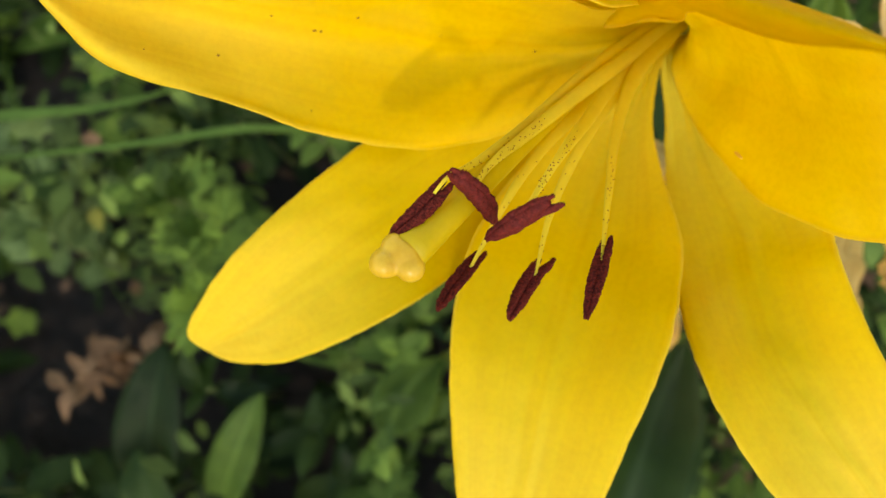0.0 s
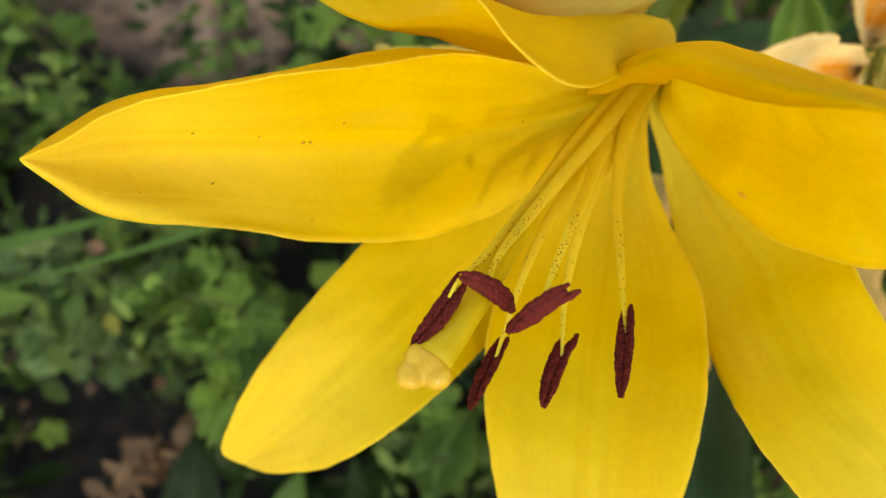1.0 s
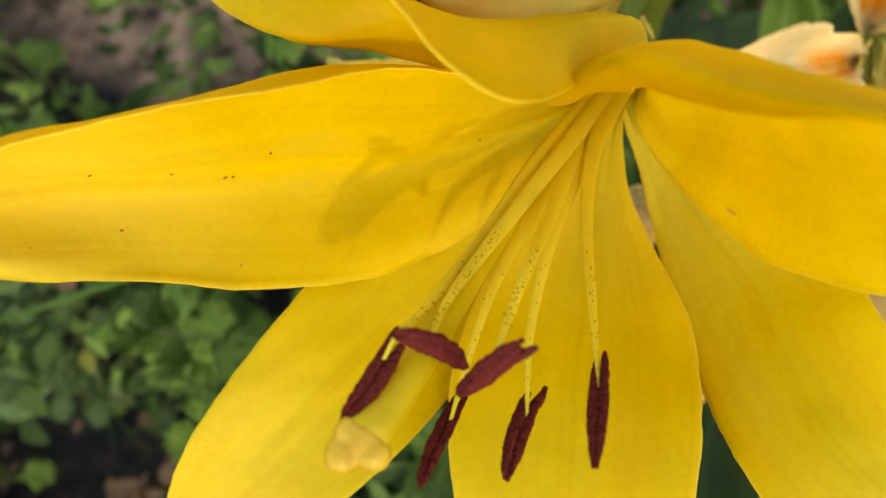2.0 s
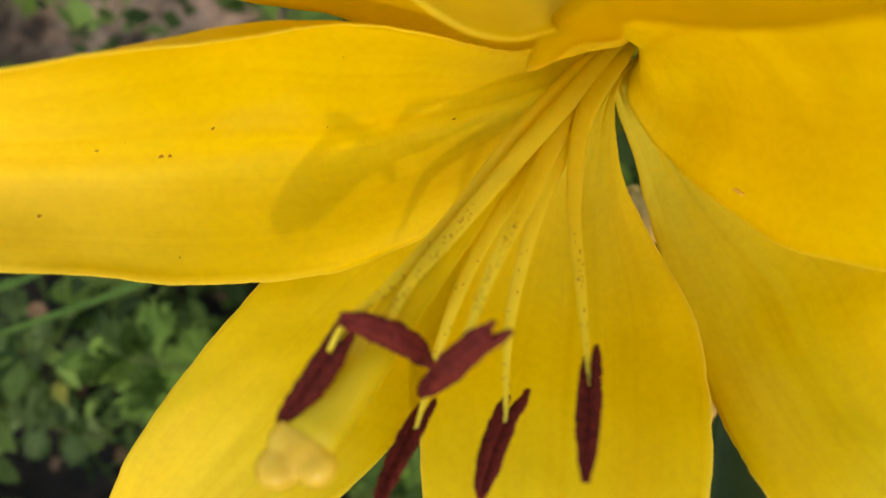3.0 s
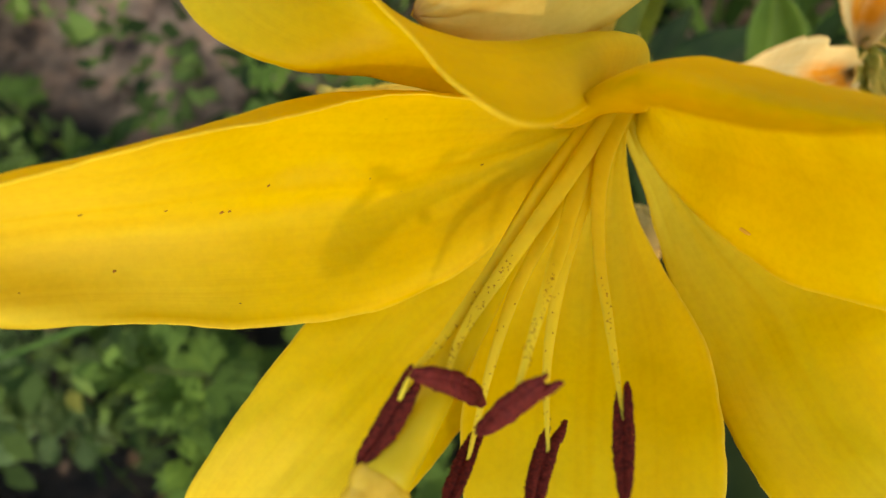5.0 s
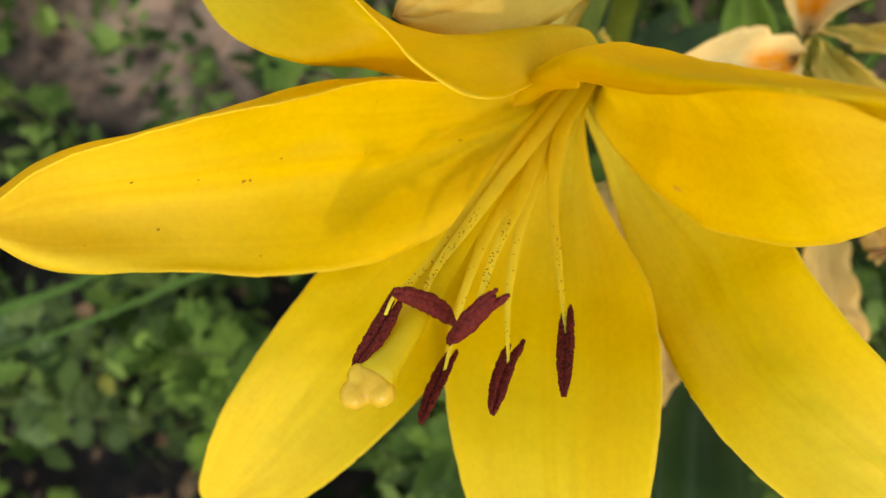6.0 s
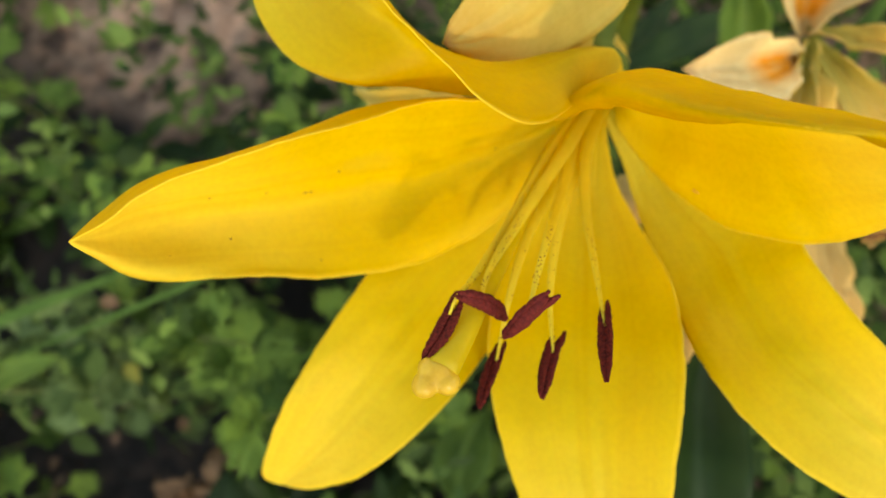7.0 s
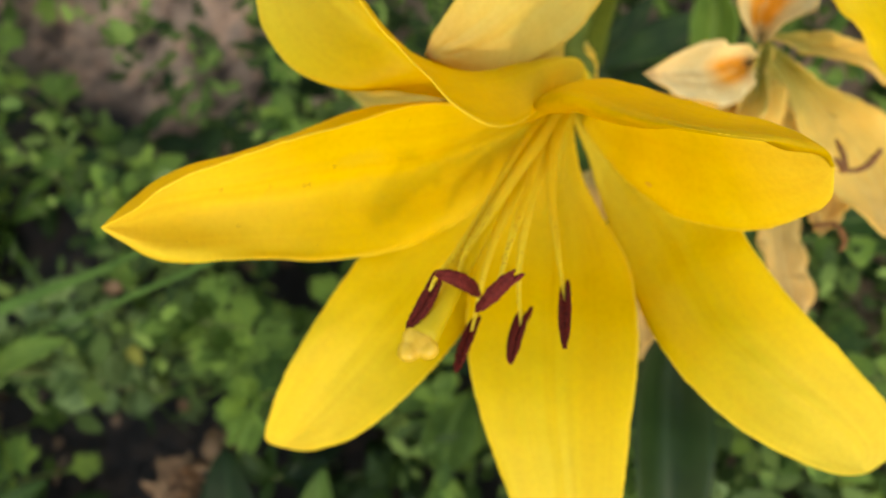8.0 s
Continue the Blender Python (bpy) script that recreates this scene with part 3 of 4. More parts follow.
HANGING_B = [
    [(0.1043, 0.0982, 0.2835), (0.1031, 0.0828, 0.2805), (0.1026, 0.0704, 0.2781), (0.1068, 0.0575, 0.2735), (0.1117, 0.0474, 0.2695)],
    [(0.1055, 0.0988, 0.2817), (0.1095, 0.0797, 0.2759), (0.1122, 0.0632, 0.2726), (0.1143, 0.0516, 0.2703), (0.1117, 0.0474, 0.2695)],
    [(0.1058, 0.0978, 0.2834), (0.1126, 0.0791, 0.2797), (0.1167, 0.0626, 0.2764), (0.1183, 0.0518, 0.2722), (0.1117, 0.0474, 0.2695)],
]
HANGING_C = [
    [(0.1045, 0.0985, 0.2856), (0.1126, 0.0927, 0.2863), (0.1230, 0.0857, 0.2858), (0.1338, 0.0787, 0.2843), (0.1426, 0.0741, 0.2823)],
    [(0.1050, 0.0994, 0.2848), (0.1160, 0.0954, 0.2838), (0.1267, 0.0892, 0.2835), (0.1356, 0.0822, 0.2830), (0.1426, 0.0741, 0.2823)],
    [(0.1047, 0.0997, 0.2858), (0.1167, 0.0970, 0.2871), (0.1275, 0.0916, 0.2869), (0.1366, 0.0842, 0.2854), (0.1426, 0.0741, 0.2823)],
]
HANGING_D = [
    [(0.1020, 0.0981, 0.2855), (0.0962, 0.1030, 0.2945), (0.0956, 0.1086, 0.2995), (0.1008, 0.1136, 0.3024), (0.1105, 0.1173, 0.3031)],
    [(0.1046, 0.0998, 0.2819), (0.1055, 0.1063, 0.2871), (0.1074, 0.1105, 0.2938), (0.1098, 0.1138, 0.2984), (0.1105, 0.1173, 0.3031)],
    [(0.1035, 0.0978, 0.2854), (0.1085, 0.0988, 0.2935), (0.1147, 0.0999, 0.2976), (0.1170, 0.1071, 0.3010), (0.1105, 0.1173, 0.3031)],
]
FRESH_A = [
    [(0.1081, 0.1100, 0.3175), (0.1056, 0.0978, 0.3190), (0.1068, 0.0851, 0.3205), (0.1099, 0.0747, 0.3204), (0.1150, 0.0634, 0.3181), (0.1237, 0.0571, 0.3147)],
    [(0.1158, 0.1120, 0.3138), (0.1164, 0.0988, 0.3152), (0.1181, 0.0858, 0.3165), (0.1203, 0.0736, 0.3171), (0.1237, 0.0571, 0.3147)],
    [(0.1190, 0.1102, 0.3174), (0.1233, 0.0954, 0.3203), (0.1266, 0.0828, 0.3208), (0.1268, 0.0697, 0.3192), (0.1237, 0.0571, 0.3147)],
]
DROOPING_A = [
    [(0.1030, 0.0655, 0.2544), (0.1004, 0.0536, 0.2540), (0.0986, 0.0419, 0.2527), (0.0997, 0.0315, 0.2497), (0.1031, 0.0190, 0.2442)],
    [(0.1092, 0.0649, 0.2512), (0.1078, 0.0528, 0.2498), (0.1064, 0.0408, 0.2484), (0.1054, 0.0289, 0.2461), (0.1031, 0.0190, 0.2442)],
    [(0.1151, 0.0631, 0.2527), (0.1133, 0.0509, 0.2524), (0.1118, 0.0389, 0.2520), (0.1109, 0.0273, 0.2487), (0.1031, 0.0190, 0.2442)],
]
DROOPING_B = [
    [(0.0578, 0.0448, 0.2607), (0.0566, 0.0350, 0.2597), (0.0555, 0.0287, 0.2585), (0.0548, 0.0224, 0.2553)],
    [(0.0616, 0.0444, 0.2576), (0.0608, 0.0361, 0.2569), (0.0592, 0.0297, 0.2567), (0.0548, 0.0224, 0.2553)],
    [(0.0644, 0.0435, 0.2593), (0.0637, 0.0351, 0.2597), (0.0608, 0.0284, 0.2584), (0.0548, 0.0224, 0.2553)],
]
DROOPING_C = [
    [(0.1119, 0.0585, 0.2657), (0.1112, 0.0502, 0.2651), (0.1108, 0.0471, 0.2645), (0.1126, 0.0454, 0.2641)],
    [(0.1168, 0.0579, 0.2636), (0.1160, 0.0513, 0.2633), (0.1152, 0.0471, 0.2634), (0.1126, 0.0454, 0.2641)],
    [(0.1198, 0.0567, 0.2653), (0.1198, 0.0516, 0.2653), (0.1186, 0.0478, 0.2645), (0.1126, 0.0454, 0.2641)],
]
HANGING_E = [
    [(0.1010, 0.0958, 0.2872), (0.0930, 0.0860, 0.2905), (0.0868, 0.0770, 0.2900), (0.0850, 0.0690, 0.2868), (0.0892, 0.0632, 0.2830)],
    [(0.1024, 0.0950, 0.2850), (0.0980, 0.0850, 0.2862), (0.0945, 0.0765, 0.2860), (0.0918, 0.0690, 0.2846), (0.0892, 0.0632, 0.2830)],
    [(0.1034, 0.0958, 0.2868), (0.1034, 0.0850, 0.2895), (0.1020, 0.0760, 0.2890), (0.0985, 0.0680, 0.2864), (0.0892, 0.0632, 0.2830)],
]
DRIED_A = [(0.1069, 0.0476, 0.2735), (0.1110, 0.0459, 0.2771), (0.1119, 0.0409, 0.2771), (0.1102, 0.0390, 0.2767)]
DRIED_B = [(0.1097, 0.0650, 0.2937), (0.1091, 0.0606, 0.2958), (0.1082, 0.0570, 0.2961), (0.1060, 0.0597, 0.2977)]
DRIED_C = [(0.1072, 0.0568, 0.2951), (0.1118, 0.0559, 0.2969), (0.1148, 0.0575, 0.2991), (0.1158, 0.0589, 0.3004)]
GRASS_A = [(-0.1826, 0.0859, 0.2135), (-0.1564, 0.0900, 0.2140), (-0.1323, 0.0950, 0.2103), (-0.1097, 0.0998, 0.2066), (-0.0890, 0.1103, 0.1996)]
GRASS_B = [(-0.1466, 0.0780, 0.2115), (-0.1334, 0.0802, 0.2118), (-0.1112, 0.0851, 0.2081), (-0.0858, 0.0911, 0.2046), (-0.0650, 0.0984, 0.1970)]
SHADE_LEAF_A = [
    [(0.0849, 0.0355, 0.1943), (0.0639, 0.0221, 0.2166), (0.0545, 0.0052, 0.2262), (0.0501, -0.0159, 0.2221), (0.0512, -0.0408, 0.2043), (0.0578, -0.0614, 0.1853)],
    [(0.0849, 0.0355, 0.1943), (0.0742, 0.0162, 0.2074), (0.0665, -0.0015, 0.2148), (0.0614, -0.0233, 0.2106), (0.0596, -0.0436, 0.1987), (0.0578, -0.0614, 0.1853)],
    [(0.0859, 0.0353, 0.1942), (0.0840, 0.0157, 0.2151), (0.0796, -0.0022, 0.2244), (0.0732, -0.0247, 0.2201), (0.0671, -0.0443, 0.2034), (0.0578, -0.0614, 0.1853)],
]
SHADE_LEAF_C = [
    [(0.1156, 0.1190, 0.2005), (0.1124, 0.1306, 0.2127), (0.1144, 0.1404, 0.2196), (0.1251, 0.1531, 0.2170)],
    [(0.1216, 0.1197, 0.1956), (0.1243, 0.1324, 0.2030), (0.1263, 0.1426, 0.2100), (0.1251, 0.1531, 0.2170)],
    [(0.1251, 0.1169, 0.2000), (0.1297, 0.1268, 0.2118), (0.1295, 0.1371, 0.2187), (0.1251, 0.1531, 0.2170)],
]
ROUND_LEAF_A = [
    [(0.0046, 0.0265, 0.1341), (-0.0112, 0.0225, 0.1434), (-0.0207, 0.0126, 0.1464), (-0.0208, 0.0017, 0.1443), (-0.0154, -0.0061, 0.1378)],
    [(0.0058, 0.0263, 0.1320), (-0.0039, 0.0171, 0.1363), (-0.0099, 0.0074, 0.1384), (-0.0128, -0.0005, 0.1388), (-0.0154, -0.0061, 0.1378)],
    [(0.0070, 0.0260, 0.1339), (0.0043, 0.0142, 0.1415), (0.0006, 0.0030, 0.1443), (-0.0060, -0.0040, 0.1430), (-0.0154, -0.0061, 0.1378)],
]
FADED_D = [
    [(-0.0083, 0.1080, 0.2937), (-0.0053, 0.1053, 0.2961), (0.0021, 0.1037, 0.2977), (0.0125, 0.1029, 0.2974), (0.0212, 0.1018, 0.2951)],
    [(-0.0083, 0.1080, 0.2937), (-0.0043, 0.1045, 0.2939), (0.0031, 0.1029, 0.2945), (0.0120, 0.1016, 0.2951), (0.0212, 0.1018, 0.2951)],
    [(-0.0083, 0.1080, 0.2937), (-0.0034, 0.1013, 0.2943), (0.0038, 0.0989, 0.2947), (0.0126, 0.0977, 0.2944), (0.0212, 0.1018, 0.2951)],
]
SPECKS_LEFT = [(-0.0158, 0.0701, 0.3436), (-0.0153, 0.0696, 0.3435), (-0.0162, 0.0707, 0.3438), (-0.0028, 0.0757, 0.3495), (-0.0025, 0.0745, 0.3444), (0.0020, 0.0734, 0.3381), (0.0166, 0.0755, 0.3315), (-0.0299, 0.0702, 0.3537), (-0.0221, 0.0696, 0.3485), (-0.0383, 0.0599, 0.3518), (-0.0174, 0.0574, 0.3382), (0.0059, 0.0766, 0.3466), (-0.0189, 0.0718, 0.3470), (-0.0109, 0.0610, 0.3388), (0.0061, 0.0694, 0.3353), (-0.0286, 0.0627, 0.3473), (-0.0101, 0.0718, 0.3439)]
DROOPING_D = [
    [(0.0480, 0.0748, 0.2796), (0.0473, 0.0708, 0.2798), (0.0469, 0.0644, 0.2795), (0.0484, 0.0571, 0.2780)],
    [(0.0516, 0.0756, 0.2777), (0.0506, 0.0705, 0.2777), (0.0497, 0.0642, 0.2775), (0.0484, 0.0571, 0.2780)],
    [(0.0565, 0.0737, 0.2792), (0.0557, 0.0689, 0.2793), (0.0529, 0.0631, 0.2792), (0.0484, 0.0571, 0.2780)],
]
RUST_SPOT = (0.0468, 0.0537, 0.3390)
LITTER_A = [(-0.1438, 0.0191, 0.0947)]
MUGWORT_A = [(-0.1820, 0.0680, 0.1345)]
LOBES = [(-0.0018, 0.0321, 0.3612), (0.0013, 0.0318, 0.3612), (-0.0007, 0.0342, 0.3612)]
# end of the rails


# ---- the open lily ----
OPEN_SIDE = Vector((0.0, 0.0, 0.46))


def pollen_specks(grid, spots, bm=None):
    """Small clots of pollen lying on a petal at (u, v, size)."""
    bm = bm or bmesh.new()
    rows, across = grid.shape[:2]
    for k, (u, v, s) in enumerate(spots):
        j, i = min(int(v * (rows - 1)), rows - 2), min(int(u * (across - 1)), across - 2)
        at = Vector(grid[j, i])
        n = Vector(np.cross(grid[j, i + 1] - grid[j, i], grid[j + 1, i] - grid[j, i])).normalized()
        if n.dot(OPEN_SIDE - at) < 0:
            n = -n
        blob(bm, at + n * 0.0001, (s, s * 0.7, s * 0.5), k, 0.5)
    return bm


def nearest(grid, p):
    """The (u, v) of the petal's point nearest to p."""
    rows, across = grid.shape[:2]
    j, i = np.unravel_index(np.argmin(((grid - np.array(p)) ** 2).sum(2)), (rows, across))
    return i / (across - 1), j / (rows - 1)


def rusty_patch(grid, u, v, length, width):
    """A thin scabbed patch that follows a petal's surface along its margin."""
    rows, across = grid.shape[:2]
    j, i = min(max(int(v * (rows - 1)), 3), rows - 4), min(max(int(u * (across - 1)), 1), across - 3)
    at = Vector(grid[j, i])
    along = Vector(grid[j + 3, i] - grid[j - 3, i]).normalized()
    side = Vector(grid[j, i + 1] - grid[j, i - 1]).normalized()
    n = along.cross(side).normalized()
    n = n if n.dot(OPEN_SIDE - at) > 0 else -n
    bm = bmesh.new()
    turn = Matrix((along, n.cross(along).normalized(), n)).transposed().to_4x4()
    return blob(bm, at, (length / 2, width / 2, 0.00005), 3, 0.7, turn)


def anther(ends, facing, width, parent, closed, seed, plump, bow, forks, starts):
    """Two swollen pollen sacs side by side, split along the middle; closed: seen from its smooth back.

    bow bends it sideways; forks and starts give, for each sac, how far its top flares out and how far down it begins."""
    a, b = Vector(ends[0]), Vector(ends[1])
    along = (b - a).normalized()
    toward = (OPEN_SIDE - (a + b) / 2).normalized()
    across = along.cross(toward).normalized()
    turned = Matrix.Rotation(facing, 3, along) @ across
    depth = along.cross(turned)
    depth = depth if depth.dot(toward) > 0 else -depth
    length = (b - a).length

    def axis(t):
        return a + along * length * t + across * bow * length * math.sin(math.pi * min(max(t, 0.0), 1.0))

    bm = bmesh.new()
    for s, fork, start in zip((-1, 1), forks, starts):
        pts = []
        for k in range(11):
            t = start + (1 - start) * k / 10
            swell = math.sin(math.pi * min(max(t, 0.0), 1.0)) ** 0.6
            spread = width * (0.06 + 0.20 * swell + fork * max(0.0, 0.32 - k / 10) / 0.32)
            lift = (0.12 if not closed else -0.02) * width * swell
            pts.append(axis(t) + turned * s * spread + depth * lift)
        tube(pts, [width * plump * r for r in (0.10, 0.20, 0.25, 0.28, 0.29, 0.29, 0.28, 0.26, 0.22, 0.16, 0.06)], 34, 130, bm, 0.0, 1.15)
    back = 0.12 if closed else -0.20
    mid = [axis(t) + depth * back * width for t in ((0.04, 0.25, 0.5, 0.75, 0.95) if closed else (0.2, 0.4, 0.6, 0.8, 0.95))]
    tube(mid, [width * r for r in ((0.14, 0.36, 0.42, 0.34, 0.10) if closed else (0.06, 0.16, 0.22, 0.22, 0.08))], 26, 110, bm)
    for v in bm.verts:
        q = v.co * 5600 + Vector((seed, 0, 0))
        off = v.co - axis((v.co - a).dot(along) / length)
        grain = noise.noise(q) + 0.7 * noise.noise(q * 1.9)
        lump = noise.noise(v.co * 900 + Vector((0, seed, 0)))
        v.co += off.normalized() * (grain * (0.00011 if closed else 0.00019) + lump * (0.00022 if closed else 0.00014))
    return part("anther", bm, ANTHER_SKIN if closed else POLLEN, parent)


def grip(ends, width, share):
    """The point on an anther's open face where its filament is fixed."""
    a, b = Vector(ends[0]), Vector(ends[1])
    return tuple(a.lerp(b, share) + (OPEN_SIDE - (a + b) / 2).normalized() * width * 0.42)


def dusting(line, start, stop, count, radius, seed):
    """Pollen grains clinging to a filament."""
    bm = bmesh.new()
    rng = random.Random(seed)
    pts = curve_points(line, 80)
    for _ in range(count):
        c = Vector(pts[int(79 * rng.uniform(start, stop))])
        n = (OPEN_SIDE - c).normalized()
        side = Vector((rng.uniform(-1, 1), rng.uniform(-1, 1), rng.uniform(-1, 1)))
        s = rng.uniform(0.00005, 0.00010)
        blob(bm, c + (n + 0.8 * side).normalized() * radius, (s, s, s), rng.random(), 0.3)
    return bm


def lily_flower():
    base = Vector(PEDICEL[0])
    lily = thing("lily_flower", base, "fully open bright yellow lily with dark maroon anthers on its pedicel", "flower")
    rng = random.Random(4)
    kinds = ((TEPAL_LEFT, "broad yellow tepal with stamen shadows and pollen specks", 1), (TEPAL_LOWER_LEFT, "pale sunlit yellow tepal", 2), (TEPAL_BOTTOM, "broad yellow tepal with a ribbed middle", 3),
             (TEPAL_LOWER_RIGHT, "long yellow tepal", 4), (TEPAL_RIGHT, "hollow yellow tepal with its margin rolled over", 5), (TEPAL_TOP, "twisted yellow tepal seen from its back", 6))
    for rails, label, seed in kinds:
        grid = petal_grid(rails, 120, 34, 0.00028, seed * 3.7, (0.0003, 0.0001, 0.0005, 0.0002, 0.0002, 0.0004)[seed - 1])
        j, i = 30, 17
        n = np.cross(grid[j, i + 1] - grid[j, i - 1], grid[j + 1, i] - grid[j - 1, i])
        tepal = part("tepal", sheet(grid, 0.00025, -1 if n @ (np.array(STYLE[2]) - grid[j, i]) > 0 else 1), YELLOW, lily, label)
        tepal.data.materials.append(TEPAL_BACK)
        if seed == 1:
            spots = [(*nearest(grid, p), rng.uniform(0.00020, 0.00038) * (1.5 if k < 3 else 1.0)) for k, p in enumerate(SPECKS_LEFT)]
            tagged(part("pollen", pollen_specks(grid, spots), SPECK, tepal), kind="stuff")
        if seed == 5:
            u, v = nearest(grid, RUST_SPOT)
            part("blemish", rusty_patch(grid, u, v, 0.0022, 0.0006), RUST, tepal, "small rust-brown blemish at the margin")
    pistil = part("pistil", tube(STYLE, [0.0014, 0.0018, 0.0019, 0.0018, 0.00195, 0.0025], 24, 60), STYLE_FLESH, lily, "thick yellow-green style")
    lobes = [Vector(p) for p in LOBES]
    middle = (lobes[0] + lobes[1] + lobes[2]) / 3
    neck = Vector(STYLE[-1])
    bm = bmesh.new()
    for p, r in zip(lobes, (0.0019, 0.0018, 0.0017)):
        bmesh.ops.create_uvsphere(bm, u_segments=24, v_segments=16, radius=r, matrix=Matrix.Translation(p))
    for f, r in ((0.25, 0.0018), (0.7, 0.0023)):
        bmesh.ops.create_uvsphere(bm, u_segments=24, v_segments=12, radius=r, matrix=Matrix.Translation(middle.lerp(neck, f)))
    for v in bm.verts:
        v.co += (v.co - middle).normalized() * 0.0003 * noise.noise(v.co * 420)
    stig = part("stigma", bm, STIGMA_FLESH, pistil, "glossy three-lobed stigma")
    rem = stig.modifiers.new("melt", "REMESH")
    rem.mode, rem.voxel_size, rem.use_smooth_shade = "VOXEL", 0.00022, True
    smooth = stig.modifiers.new("soften", "SMOOTH")
    smooth.factor, smooth.iterations = 0.5, 8
    # line, ends, facing, width, closed, grains, plump, bow, forks, starts, grip
    stamens = ((FILAMENT_A, ANTHER_A, 0.4, 0.0024, False, 30, 0.95, -0.05, (0.14, 0.08), (0.06, -0.03), 0.28),
               (FILAMENT_B, ANTHER_B, 0.2, 0.0025, True, 70, 0.95, -0.06, (0.02, 0.10), (-0.02, 0.02), 0.0),
               (FILAMENT_C, ANTHER_C, -0.2, 0.0024, True, 80, 0.92, 0.0, (0.45, 0.02), (-0.05, -0.03), 0.0),
               (FILAMENT_D, ANTHER_D, 0.3, 0.0019, False, 10, 1.0, 0.02, (0.10, 0.14), (0.0, 0.06), 0.34),
               (FILAMENT_E, ANTHER_E, -0.2, 0.0023, False, 12, 1.0, 0.03, (0.42, 0.10), (-0.06, 0.08), 0.30),
               (FILAMENT_F, ANTHER_F, 0.1, 0.0019, False, 34, 1.05, 0.0, (0.16, 0.10), (-0.04, 0.03), 0.28))
    for k, (line, ends, facing, width, closed, grains, plump, bow, forks, starts, held) in enumerate(stamens):
        if not closed:
            line = line[:-1] + [grip(ends, width, held)]
        radii = [0.0011, 0.0014, 0.0013, 0.0011, 0.00080, 0.0003] if closed else [0.0011, 0.0014, 0.0013, 0.0010, 0.00070, 0.0002]
        stamen = part("stamen", tube(line, radii, 12, 48, None, 0.0, 0.38, OPEN_SIDE - Vector(line[2])), FILAMENT, lily, "slender yellow filament with a maroon anther")
        anther(ends, facing, width, stamen, closed, 5.0 * k, plump, bow, forks, starts)
        tagged(part("pollen", dusting(line, 0.72, 0.97, grains, 0.00062, k), SPECK, stamen), kind="stuff")
    bm = bmesh.new()
    blob(bm, Vector(PEDICEL[0]).lerp(Vector(STYLE[0]), 0.15), (0.0026, 0.0026, 0.0026), 2, 0.1)
    part("ovary", bm, THROAT, lily, "pale green ovary in the throat")
    part("pedicel", tube(PEDICEL, [0.0030, 0.0022, 0.0019, 0.0018, 0.0020, 0.0023], 16, 40), STALK, lily, "smooth green pedicel")
    return lily


lily_flower()


# ---- the fading blooms behind it ----
def bloom(name, label, tepals, mat, at, thick=0.0005, ripple=0.0006):
    ob = thing(name, at, label, "flower", "fading lilies")
    for k, rails in enumerate(tepals):
        own = mat[k] if isinstance(mat, tuple) else mat
        part("tepal", sheet(petal_grid(rails, 40, 18, ripple, 11.0 + 2.3 * k + len(name)), thick), own, ob)
    return ob


bloom("faded_lily", "pale fading yellow lily behind the open bloom", (FADED_A, FADED_B, FADED_C, FADED_D), FADED, FADED_A[1][0])
withered = bloom("withered_lily", "withered cream lily curled up with an orange throat", (WITHERED_A, WITHERED_B, HANGING_D), (WITHERED, LIMP, WITHERED), WITHERED_A[1][0], 0.0005, 0.0006)
limp = bloom("limp_lily", "limp peach-yellow lily with hanging tepals and dried stamens", (HANGING_A, HANGING_B, HANGING_C, HANGING_E), LIMP, HANGING_A[1][0], 0.0005, 0.0012)
for dried in (DRIED_A, DRIED_B, DRIED_C):
    part("dried_stamen", tube(dried, [0.0005, 0.0007, 0.0009, 0.0005], 8, 20, None, 0.6), DRIED, limp, "curled brown dried stamen")
bloom("yellow_lily", "fresh yellow lily partly in view", (FRESH_A,), YELLOW, FRESH_A[1][0])
bloom("drooping_lily", "spent lily with drooping pale tepals", (DROOPING_A, DROOPING_B, DROOPING_C, DROOPING_D), SPENT, DROOPING_A[1][0], 0.0005, 0.0010)


# ---- the lily's stem and leaves ----
def leaf_grid(length, width, curl=0.3, fold=0.25, rows=10, across=5, shape=1.0):
    """A leaf from the origin along +y, arching down by curl and folded along its midrib."""
    g = np.zeros((rows, across, 3))
    for j in range(rows):
        v = j / (rows - 1)
        w = width * (math.sin(math.pi * min(1, v**shape * 0.97 + 0.03)) ** 0.8) / 2
        for i in range(across):
            u = 2 * i / (across - 1) - 1
            g[j, i] = (u * w, length * v * (1 - 0.12 * curl * v), abs(u) * w * fold - curl * length * 0.5 * v * v + 0.02 * length * math.sin(9 * v + 2 * u))
    return g


